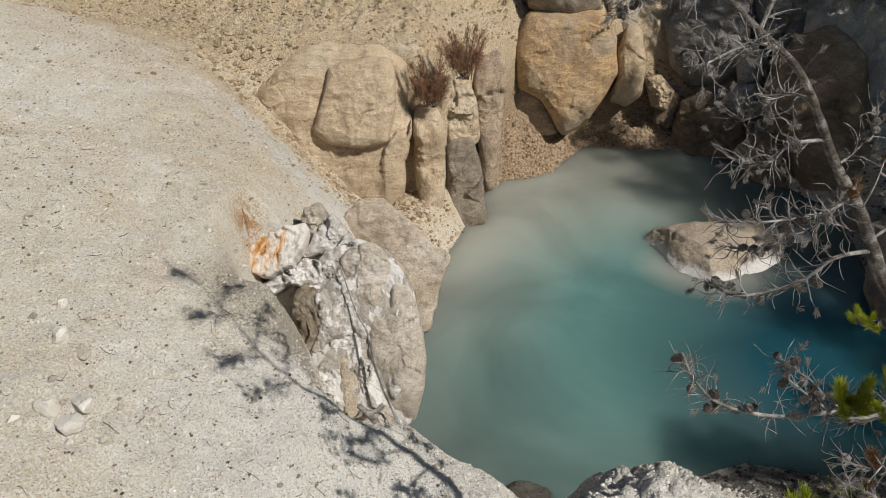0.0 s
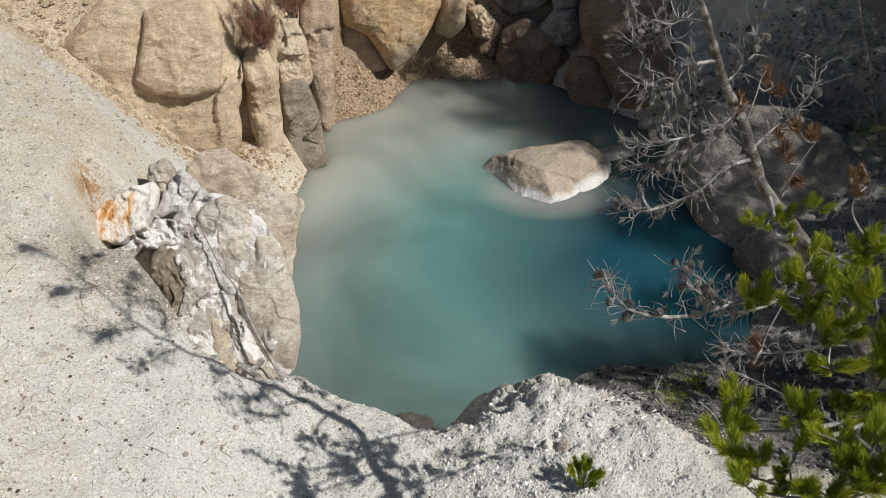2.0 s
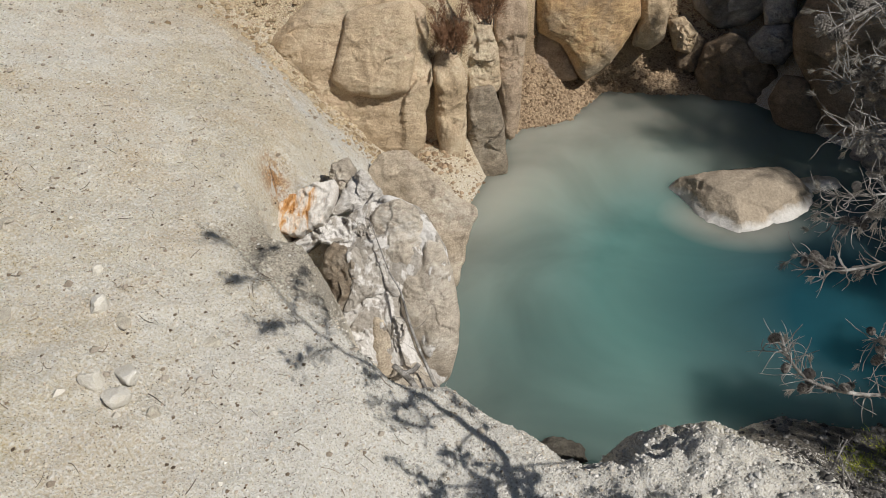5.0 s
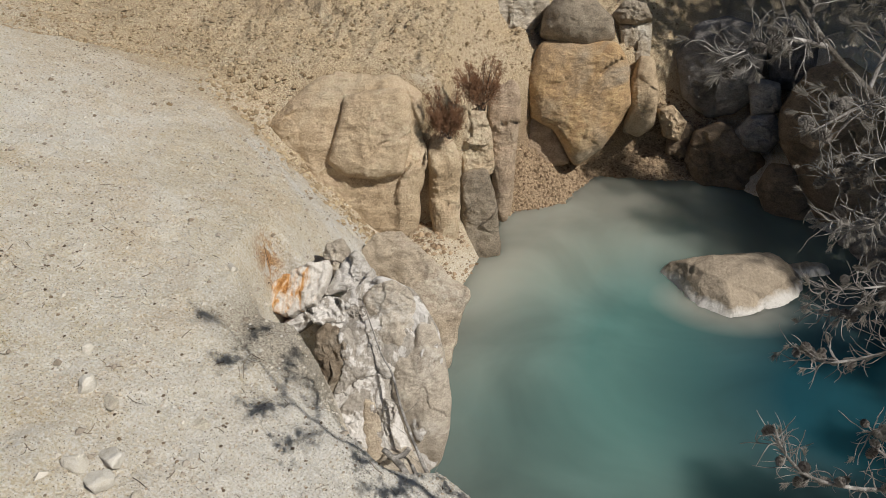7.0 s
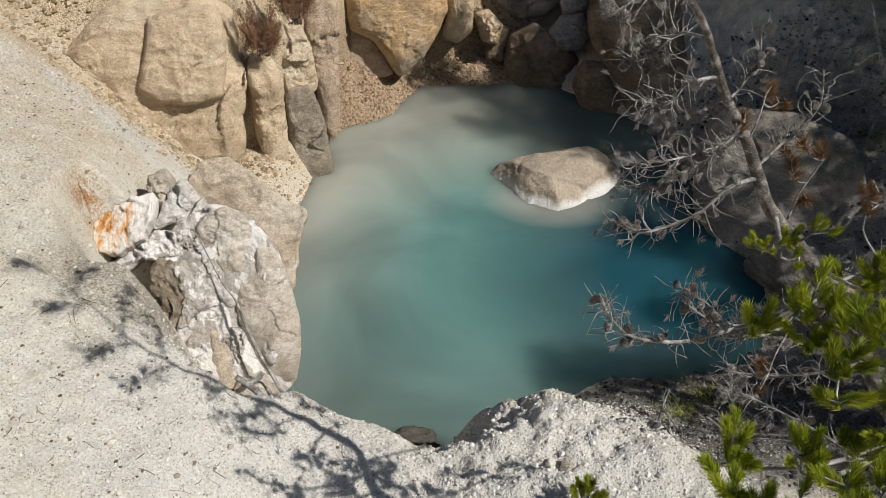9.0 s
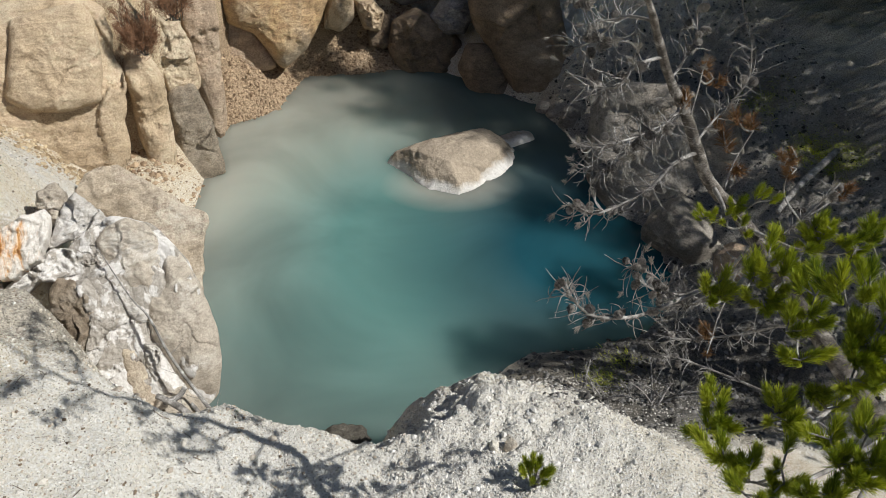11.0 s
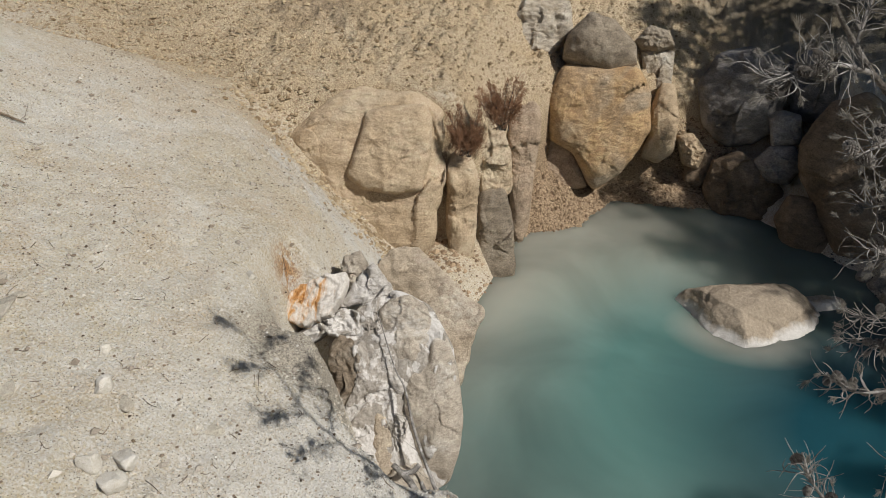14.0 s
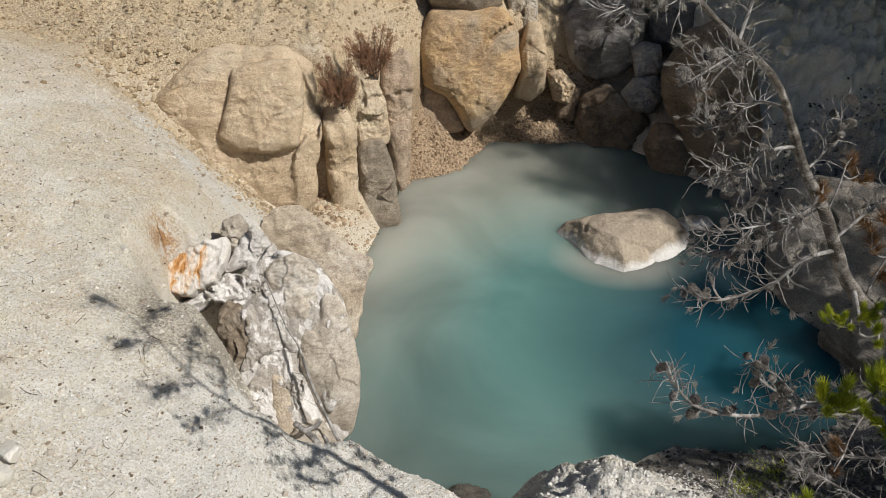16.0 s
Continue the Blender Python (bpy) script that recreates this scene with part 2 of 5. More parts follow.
WHITE = rock_material("white_crust", (0.46, 0.42, 0.375), (0.62, 0.585, 0.545), (0.76, 0.735, 0.71), 3.0, relief=1.0)


def crusted_material():
    """Grey rock with sharp-edged white crust and a few dark pits."""
    m, nt, b = material("crusted_rock")
    pos = place(nt)
    stretch = nt.nodes.new("ShaderNodeMapping")
    stretch.inputs["Scale"].default_value = (1.6, 1.6, 0.7)
    stretch.inputs["Rotation"].default_value = (0.3, 0.5, 0.2)
    nt.links.new(pos, stretch.inputs[0])
    area = tex(nt, "noise", 4.0, 8, 0.66, stretch.outputs[0], 0.35)
    fine = tex(nt, "noise", 60, 6, 0.7, pos)
    tone = tex(nt, "noise", 2.0, 5, 0.6, pos)
    col = mix(nt, tone, (0.25, 0.22, 0.185), (0.50, 0.465, 0.42))
    col = mix(nt, 0.6, col, ramp(nt, fine, [(0.28, (0.2, 0.2, 0.2)), (0.72, (0.82, 0.82, 0.82))]), "OVERLAY")
    col = mix(nt, ramp(nt, area, [(0.49, (0, 0, 0)), (0.52, (0.9, 0.9, 0.9))]), col, ramp(nt, fine, [(0.3, (0.56, 0.53, 0.50)), (0.7, (0.82, 0.80, 0.78))]))
    pit = tex(nt, "noise", 7, 6, 0.65, stretch.outputs[0], 0.5)
    col = mix(nt, ramp(nt, pit, [(0.33, (0.8, 0.8, 0.8)), (0.38, (0, 0, 0))]), col, (0.13, 0.10, 0.08))
    nt.links.new(col, b.inputs["Base Color"])
    bump(nt, b, [(area, 0.8, 0.025), (pit, 0.8, 0.03), (fine, 0.8, 0.008)])
    return m


def lip_material():
    """White crust stained in rusty streaks, more towards the slope."""
    m, nt, b = material("rusty_lip")
    pos = place(nt)
    lie = nt.nodes.new("ShaderNodeMapping")
    lie.inputs["Scale"].default_value = (2.6, 0.8, 0.8)
    nt.links.new(pos, lie.inputs[0])
    streak = tex(nt, "noise", 9.0, 6, 0.65, lie.outputs[0], 0.5)
    fine = tex(nt, "noise", 70, 6, 0.7, pos)
    sep = nt.nodes.new("ShaderNodeSeparateXYZ")
    nt.links.new(pos, sep.inputs[0])
    f = calc(nt, "ADD", streak, calc(nt, "MULTIPLY", calc(nt, "ADD", sep.outputs[0], 1.74), 1.1))
    col = ramp(nt, f, [(0.38, (0.34, 0.15, 0.045)), (0.48, (0.58, 0.32, 0.13)), (0.55, (0.66, 0.53, 0.42)), (0.66, (0.68, 0.64, 0.59))])
    col = mix(nt, 0.5, col, ramp(nt, fine, [(0.3, (0.2, 0.2, 0.2)), (0.7, (0.85, 0.85, 0.85))]), "OVERLAY")
    nt.links.new(col, b.inputs["Base Color"])
    bump(nt, b, [(streak, 0.7, 0.03), (fine, 0.8, 0.010)])
    return m


def isle_material():
    """Grey-tan rock with a band of white mineral at the waterline."""
    m, nt, b = material("pool_rock")
    pos = place(nt)
    fine = tex(nt, "noise", 40, 6, 0.7, pos)
    big = tex(nt, "noise", 4, 5, 0.6, pos)
    col = mix(nt, big, (0.25, 0.205, 0.155), (0.48, 0.40, 0.31))
    col = mix(nt, 0.5, col, ramp(nt, fine, [(0.3, (0.25, 0.25, 0.25)), (0.7, (0.8, 0.8, 0.8))]), "OVERLAY")
    sep = nt.nodes.new("ShaderNodeSeparateXYZ")
    nt.links.new(pos, sep.inputs[0])
    level = calc(nt, "ADD", sep.outputs[2], calc(nt, "MULTIPLY", calc(nt, "SUBTRACT", big, 0.5), 0.22))
    col = mix(nt, ramp(nt, level, [(0.02, (0.85, 0.85, 0.85)), (0.07, (0, 0, 0))]), col, mix(nt, fine, (0.60, 0.58, 0.55), (0.82, 0.80, 0.78)))
    nt.links.new(col, b.inputs["Base Color"])
    bump(nt, b, [(big, 0.4, 0.05), (fine, 0.8, 0.02)])
    return m


PITTED = rock_material("pitted_rock", (0.15, 0.11, 0.075), (0.32, 0.26, 0.195), (0.52, 0.47, 0.40), 3.0, relief=1.6)
WET = rock_material("wet_dark_rock", (0.05, 0.045, 0.038), (0.10, 0.09, 0.075), (0.16, 0.145, 0.12))
SINTER = crusted_material()
ISLE = isle_material()
LIP = lip_material()
BARK = rock_material("grey_bark", (0.04, 0.034, 0.029), (0.14, 0.123, 0.106), (0.42, 0.39, 0.36), 14.0, relief=1.2, grain=1.5, mottle=0.9)


# ---- building helpers ----
def mesh_object(name, bm, mat, parent=None, label=""):
    me = bpy.data.meshes.new(name)
    bm.to_mesh(me)
    bm.free()
    for p in me.polygons:
        p.use_smooth = True
    me.materials.append(mat)
    ob = new(name, me)
    if parent:
        ob.parent = parent
    if label:
        ob["label"] = label
    return ob


part = mesh_object


# ---- ground ----
POOL = [(1.98, 6.77), (2.06, 6.2), (2.0, 5.3), (2.09, 4.93), (2.28, 4.66), (2.25, 4.28), (1.89, 3.80), (1.49, 3.70), (1.07, 3.66),
        (0.71, 3.35), (0.4, 3.1), (0.0, 3.02), (-0.3, 3.02), (-0.7, 3.2), (-0.94, 3.6), (-1.1, 4.5), (-1.18, 5.2), (-1.12, 5.8),
        (-1.05, 6.5), (-0.94, 6.67), (-0.47, 6.9), (-0.2, 7.52), (0.62, 7.62), (1.09, 7.62), (1.5, 7.2)]
MIDDLE = (0.6, 5.2)
# round the pool: angle, steepness of the bank, height of the land above it and its rise away from the pool
BANKS = [(-180, 1.55, 1.3, 0.1), (-158, 1.6, 1.3, 0.1), (-134, 2.2, 1.3, 0.0), (-110, 1.5, 1.1, 0.0), (-90, 1.35, 1.02, 0.02), (-74, 0.55, 0.9, 0.05),
         (-60, 0.30, 0.75, 0.05), (-38, 0.4, 0.7, 0.1), (-18, 0.55, 0.66, 0.2), (0, 0.5, 0.75, 0.14), (25, 0.55, 0.75, 0.16), (47, 1.0, 0.9, 0.3), (75, 0.9, 1.25, 0.25), (90, 0.55, 1.25, 0.2),
         (112, 0.62, 1.2, 0.14), (128, 0.8, 1.2, 0.14), (142, 1.6, 1.25, 0.12), (170, 2.0, 1.3, 0.12), (180, 1.55, 1.3, 0.1)]


# far cliff, left to right: x, y of its foot, height of its crest, rise of the hill behind
CLIFF_LINE = [(-9, 7.6, 2.0, 0.1), (-4, 6.15, 1.74, 0.12), (-2.95, 5.72, 1.62, 0.18), (-2.2, 5.98, 1.62, 0.2), (-1.62, 5.98, 1.52, 0.22), (-1.45, 6.05, 1.22, 0.3), (-1.3, 6.3, 1.12, 0.28),
              (-1.12, 6.95, 1.2, 0.3), (-0.9, 7.72, 1.2, 0.4), (-0.1, 8.0, 1.15, 0.5), (0.5, 8.35, 1.0, 0.45), (1.4, 8.6, 1.2, 0.5), (2.0, 7.9, 1.2, 0.45), (3.0, 7.3, 1.1, 0.35), (9, 7.3, 1.3, 0.3)]


def pool_distance(x, y):
    """Distance from the shore, positive on land."""
    best = np.full(x.shape, 1e9)
    inside = np.zeros(x.shape, bool)
    for (ax, ay), (bx, by) in zip(POOL, POOL[1:] + POOL[:1]):
        ex, ey = bx - ax, by - ay
        k = np.clip(((x - ax) * ex + (y - ay) * ey) / (ex * ex + ey * ey), 0, 1)
        best = np.minimum(best, np.hypot(x - ax - k * ex, y - ay - k * ey))
        cross = (ay > y) != (by > y)
        inside ^= cross & (x < ax + (y - ay) * ex / (ey if abs(ey) > 1e-9 else 1e-9))
    return np.where(inside, -best, best)


def soft_min(a, b, k):
    h = np.clip(0.5 + 0.5 * (b - a) / k, 0, 1)
    return b + (a - b) * h - k * h * (1 - h)


def hump(x, y, cx, cy, sx, sy, turn=0.0):
    c, s = math.cos(turn), math.sin(turn)
    u, v = (x - cx) * c + (y - cy) * s, (y - cy) * c - (x - cx) * s
    return np.exp(-(u / sx) ** 2 - (v / sy) ** 2)


VENT_EDGE = [(-1.85, 2.90), (-1.58, 2.80), (-1.40, 2.69), (-1.32, 2.57), (-1.23, 2.44), (-1.15, 2.33), (-1.0, 2.23), (-0.83, 2.18), (-0.66, 2.24)]


def land(x, y):
    d = pool_distance(x, y)
    ang = np.degrees(np.arctan2(y - MIDDLE[1], x - MIDDLE[0]))
    a = [b[0] for b in BANKS]
    steep, top, rise = (np.interp(ang, a, [b[n] for b in BANKS]) for n in (1, 2, 3))
    away = np.maximum(d, 0)
    base = top + rise * np.minimum(away, 12) + 0.05 * np.maximum(away - 12, 0)
    # the long pale slope on the left, falling towards the pool and away from the path
    left = 1.27 + 0.45 * np.clip(-0.58 - x, -1, 1.2) + 0.3 * np.clip(-1.78 - x, 0, 3) + 0.1 * np.clip(-4.8 - x, 0, 10)
    left = left - 0.12 * np.clip(y - 2.1, -1.5, 1.2) - 0.2 * np.clip(y - 3.3, 0, 2.0)
    w = np.clip((-0.45 - x) / 0.5, 0, 1) * np.clip((5.9 - y) / 0.8, 0, 1)
    base = base * (1 - w) + left * w
    z = soft_min(base, steep * d - 0.06, 0.16)
    z = z - 0.34 * hump(x, y, -1.95, 5.05, 0.55, 0.42, -0.5)
    # the gully that runs down along the foot of the cliff to the pool
    floor = 1.38 - 0.95 * np.clip(x + 2.9, -0.5, 1.1) + 0.75 * np.clip(5.3 - y, 0, 1.5)
    z = np.where((x < -1.0) & (y > 4.0), soft_min(z, floor, 0.12), z)
    # the cliff that closes the far side, and the hill on top of it
    behind = y - np.interp(x, [c[0] for c in CLIFF_LINE], [c[1] for c in CLIFF_LINE])
    crest = np.interp(x, [c[0] for c in CLIFF_LINE], [c[2] for c in CLIFF_LINE])
    lift = np.interp(x, [c[0] for c in CLIFF_LINE], [c[3] for c in CLIFF_LINE])
    hill = crest + lift * np.clip(behind, 0, 5) + 0.1 * np.clip(behind - 5, 0, 60)
    k = np.clip((behind + 0.22) / 0.3, 0, 1)
    k = k * k * (3 - 2 * k)
    z = np.where(hill > z, z + (hill - z) * k, z)
    # mound and rim by the path
    z = z + 0.24 * hump(x, y, 0.47, 2.66, 0.25, 0.20) + 0.18 * hump(x, y, 0.20, 2.70, 0.17, 0.15) + 0.07 * hump(x, y, 0.85, 2.5, 0.3, 0.25)
    # broken edge of the slope above the outcrop, with the steaming hollow behind it
    past = y - np.interp(x, [e[0] for e in VENT_EDGE], [e[1] for e in VENT_EDGE])
    hollow = 1.5 * np.clip(past, 0, 0.75) * np.clip((-0.66 - x) / 0.22, 0, 1) * np.clip((x + 1.86) / 0.14, 0, 1)
    hollow = hollow * np.where(x < -1.5, np.clip((0.56 - past) / 0.14, 0, 1) * np.clip((-1.5 - x) / 0.1, 0, 1) + np.clip((x + 1.6) / 0.1, 0, 1), 1)
    z = z - np.where(d > 0, hollow, 0) * np.clip((4.5 - y) / 0.4, 0, 1)
    z = z - 0.16 * hump(x, y, 0.0, 2.45, 0.22, 0.5) + 0.015 * hump(x, y, -0.50, 2.36, 0.34, 0.17, -0.55) - 0.05 * hump(x, y, -0.2, 2.28, 0.16, 0.14) - 0.12 * hump(x, y, -0.08, 2.75, 0.16, 0.3)
    z = z - 0.8 * hump(x, y, -1.56, 3.05, 0.11, 0.22)
    return np.where(d < 0, np.maximum(-0.7, d * 1.0 - 0.06), z), d


def spread(lo, hi, step, far, grow=1.17):
    inner = list(np.arange(lo, hi, step))
    a, b, s = [lo], [hi], step
    while a[-1] > -far:
        s *= grow
        a.append(a[-1] - s)
        b.append(b[-1] + s)
    return np.array(a[:0:-1] + inner + b)


GRID = []


def ground_z(x, y):
    """Height of the finished ground, worn surface and all."""
    xs, ys, z = GRID
    i, j = np.clip(np.searchsorted(ys, y) - 1, 0, len(ys) - 2), np.clip(np.searchsorted(xs, x) - 1, 0, len(xs) - 2)
    v, u = (y - ys[i]) / (ys[i + 1] - ys[i]), (x - xs[j]) / (xs[j + 1] - xs[j])
    return (z[i, j] * (1 - u) + z[i, j + 1] * u) * (1 - v) + (z[i + 1, j] * (1 - u) + z[i + 1, j + 1] * u) * v


def build_ground():
    xs, ys = spread(-3.4, 3.6, 0.024, 400), spread(0.9, 8.6, 0.024, 400)
    gx, gy = np.meshgrid(xs, ys)
    z, d = land(gx, gy)
    rough = np.zeros(z.shape)
    near = (gx > -7) & (gx < 7) & (gy > -3) & (gy < 13)
    for i, j in zip(*np.nonzero(near)):
        p = Vector((gx[i, j], gy[i, j], z[i, j]))
        rough[i, j] = 0.016 * noise.fractal(p * 1.7, 0.7, 2.2, 3) + 0.011 * noise.fractal(p * 10, 0.6, 2.3, 5) + 0.0045 * noise.noise(p * 31)
    crumbly = 1 + 3.2 * hump(gx, gy, 0.4, 2.55, 0.8, 0.6) + 2.0 * np.clip((gx - 1.2) / 1.2, 0, 1.5) * (gy > 2.2) + 2.6 * np.clip((gy - 5.9) / 0.5, 0, 1)
    z = z + rough * crumbly * np.clip(0.35 + d * 1.5, 0.2, 1.3)
    GRID.extend([xs, ys, z])
    n, m = z.shape
    verts = np.stack([gx.ravel(), gy.ravel(), z.ravel()], 1)
    idx = np.arange(n * m).reshape(n, m)
    faces = np.stack([idx[:-1, :-1], idx[:-1, 1:], idx[1:, 1:], idx[1:, :-1]], -1).reshape(-1, 4)
    me = bpy.data.meshes.new("ground")
    me.from_pydata(verts.tolist(), [], faces.tolist())
    me.polygons.foreach_set("use_smooth", np.ones(len(faces), bool))
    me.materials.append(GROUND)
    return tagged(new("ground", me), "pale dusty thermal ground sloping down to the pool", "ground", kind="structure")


build_ground()


def height(x, y):
    return float(ground_z(np.array([float(x)]), np.array([float(y)]))[0])


bm = bmesh.new()
bmesh.ops.create_grid(bm, x_segments=60, y_segments=60, size=1.0)
bmesh.ops.scale(bm, vec=(2.2, 2.7, 1), verts=bm.verts)
bmesh.ops.translate(bm, vec=(0.6, 5.3, 0), verts=bm.verts)
tagged(mesh_object("water", bm, WATER), "milky turquoise hot spring water in the pool", "water", kind="structure")


# ---- rocks ----
def boulder_mesh(size, seed, power=2.6, lumps=0.06, sub=5, taper=0.0, facets=5, cut=0.86, bed=0.0, planes=(), crag=0.0, crack_depth=0.0, plates=0, step=0.02):
    """A weathered block: a rounded box of that size, chipped flat in places, worn by noise. bed: depth of its level bedding lines."""
    rng = random.Random(seed)
    bm = bmesh.new()
    bmesh.ops.create_icosphere(bm, subdivisions=sub, radius=1.0)
    s = Vector((seed * 7.31, seed * 3.17, seed * 1.93))
    flats = [(Vector(n).normalized(), h) for n, h in planes]
    for _ in range(facets):
        flats.append((Vector((rng.gauss(0, 1), rng.gauss(0, 1), rng.gauss(0, 0.7))).normalized(), cut + rng.uniform(-0.1, 0.12)))
    big, half = max(size), Vector(size) * 0.5
    for v in bm.verts:
        n = v.co.normalized()
        k = (abs(n.x) ** power + abs(n.y) ** power + abs(n.z) ** power) ** (-1 / power)
        u = n * k
        for f, h in flats:
            over = u.dot(f) - h
            if over > 0:
                u = u - f * over * 0.93
        p = Vector((u.x * half.x, u.y * half.y, u.z * half.z))
        w = 1 - taper * (p.z / size[2] + 0.5)
        p.x, p.y = p.x * w, p.y * w
        q = p / big
        e = lumps * big * (0.7 * noise.fractal(q * 2.2 + s, 0.9, 2.0, 3) + 0.22 * noise.fractal(q * 8 + s, 0.7, 2.0, 5))
        if crack_depth:
            e -= crack_depth * max(0.0, 1 - abs(noise.noise(q * 2.6 + s * 2)) * 22)
        if crag:
            e += crag * big * (noise.ridged_multi_fractal(q * 5 + s, 0.8, 2.2, 6, 1.0, 2.0) - 1.1)
        if bed:
            e += bed * noise.noise(Vector((q.x * 1.5, q.y * 1.5, p.z * 22 + 0.6 * noise.noise(q * 3))) + s)
        v.co = p + n * e
    if plates:
        # broken faces: each cell of the surface is tilted and stepped by its own amount
        cells = [Vector((rng.gauss(0, 1), rng.gauss(0, 1), rng.gauss(0, 1))).normalized() for _ in range(plates)]
        seeds = np.array([(c.x * half.x, c.y * half.y, c.z * half.z) for c in cells]) * 0.9
        lift = np.array([rng.uniform(-1, 1) for _ in range(plates)]) * step
        tilt = np.array([(rng.gauss(0, 1), rng.gauss(0, 1), rng.gauss(0, 1)) for _ in range(plates)]) * step * 1.6 / big
        co = np.array([v.co for v in bm.verts])
        warp = np.array([noise.noise_vector(v.co * (3.5 / big) + s) for v in bm.verts]) * big * 0.11
        near = np.argmin(((co + warp)[:, None, :] - seeds[None]) ** 2 @ np.ones(3), 1)
        e = lift[near] + ((co - seeds[near]) * tilt[near]).sum(1) * 2.0
        for v, h in zip(bm.verts, e):
            v.co = v.co + v.co.normalized() * float(h)
    return bm


def boulder(name, at, size, mat, label, turn=(0, 0, 0), seed=1, category="boulder", group="", **more):
    ob = mesh_object(name, boulder_mesh(size, seed, **more), mat)
    ob.location, ob.rotation_euler = at, [radians(a) for a in turn]
    return tagged(ob, label, category, group)


CLIFF = "weathered boulders of the cliff"
SHADE = "dark boulders of the shaded bank"
OUT = "crusted rocks of the steaming outcrop"


def outline_rock(at, yaw, lean, outline, mat, label, seed, group=CLIFF, depth=0.12, power=4.0, back=0.4, lumps=0.03, crag=0.01, plates=0, step=0.012, bed=0.0, tilt=(0.0, 0.0), ragged=0.03, rings=34, spokes=116):
    """A weathered rock with a broad face: its outline in metres across and up the face, which is turned by yaw and leans back by lean. depth: how far the face bulges; back: how far the rock reaches in."""
    rng = random.Random(seed)
    s = Vector((seed * 5.31, seed * 2.17, seed * 3.93))
    ang = np.arange(spokes) * 2 * math.pi / spokes
    du, dv = np.cos(ang), np.sin(ang)
    reach = np.zeros(spokes)
    for (ax, ay), (bx, by) in zip(outline, outline[1:] + outline[:1]):
        ex, ey = bx - ax, by - ay
        det = dv * ex - du * ey
        det = np.where(np.abs(det) < 1e-9, 1e-9, det)
        far, k = (ay * -ex + ax * ey) / -det, (du * ay - dv * ax) / det
        ok = (k >= -1e-6) & (k <= 1 + 1e-6) & (far > 0)
        reach = np.where(ok, np.maximum(reach, far), reach)
    for _ in range(2):
        reach = 0.5 * reach + 0.25 * (np.roll(reach, 1) + np.roll(reach, -1))
    big = float(reach.max())
    reach = reach * np.array([1 + ragged * noise.fractal(Vector((x, y, 0)) * 2.4 + s, 0.8, 2.0, 4) for x, y in zip(du, dv)])
    r = 1 - (1 - np.linspace(0, 1, rings)[1:]) ** 1.55
    u = np.concatenate([[0.0], (r[:, None] * reach * du).ravel()])
    v = np.concatenate([[0.0], (r[:, None] * reach * dv).ravel()])
    rr = np.concatenate([[0.0], np.repeat(r, spokes)])
    h = depth * np.sqrt(np.maximum(0, 1 - rr ** power)) + tilt[0] * u + tilt[1] * v
    wear = np.empty(len(u))
    warp = np.zeros((len(u), 2))
    for n in range(len(u)):
        p = Vector((u[n], v[n], 0.5 * h[n]))
        e = lumps * (noise.fractal(p * (1.6 / big) + s, 0.9, 2.0, 3) + 0.25 * noise.fractal(p * 14 + s, 0.6, 2.1, 4))
        if crag:
            e += crag * (noise.ridged_multi_fractal(p * max(7.0, 3.2 / big) + s, 0.8, 2.2, 6, 1.0, 2.0) - 1.1)
        if bed:
            e += bed * noise.noise(Vector((p.x * 2.5, p.y * 26 + 1.2 * noise.noise(p * 4), 0)) + s)
        wear[n] = e
        if plates:
            w = noise.noise_vector(p * (3.2 / big) + s)
            warp[n] = w.x * big * 0.16, w.y * big * 0.16
    if plates:
        seeds = np.array([(rng.uniform(-1, 1) * big, rng.uniform(-1, 1) * big) for _ in range(plates)])
        rise = np.array([rng.uniform(-1, 1) for _ in range(plates)]) * step
        lie = np.array([(rng.gauss(0, 1), rng.gauss(0, 1)) for _ in range(plates)]) * step * 1.8 / big
        at_ = np.stack([u, v], 1) + warp
        near = np.argmin(((at_[:, None] - seeds[None]) ** 2).sum(2), 1)
        wear += rise[near] + ((at_ - seeds[near]) * lie[near]).sum(1)
    h = h + wear
    last = h[-spokes:]
    verts = np.stack([u, -h, v], 1)
    tail = []
    for k, shrink in ((0.15, 1.0), (0.5, 0.92), (1.0, 0.7)):
        tail.append(np.stack([reach * du * shrink, -(last * (1 - k) - back * k), reach * dv * shrink], 1))
    verts = np.concatenate([verts, *tail, [[0, back, 0]]])
    count, faces = rings - 1 + 3, []
    for k in range(spokes):
        m = (k + 1) % spokes
        faces.append((0, 1 + k, 1 + m))
        for i in range(count - 1):
            a, b = 1 + i * spokes, 1 + (i + 1) * spokes
            faces.append((a + k, b + k, b + m, a + m))
        a = 1 + (count - 1) * spokes
        faces.append((a + k, len(verts) - 1, a + m))
    me = bpy.data.meshes.new("boulder")
    me.from_pydata(verts.tolist(), [], faces)
    me.polygons.foreach_set("use_smooth", np.ones(len(faces), bool))
    me.materials.append(mat)
    ob = new("boulder", me)
    a, b = radians(yaw), radians(lean)
    right, ahead = Vector((math.cos(a), math.sin(a), 0)), Vector((-math.sin(a), math.cos(a), 0))
    into, up = ahead * math.cos(b) - Vector((0, 0, math.sin(b))), ahead * math.sin(b) + Vector((0, 0, math.cos(b)))
    ob.matrix_world = Matrix.Translation(at) @ Matrix((right, into, up)).transposed().to_4x4()
    return tagged(ob, label, "boulder", group)


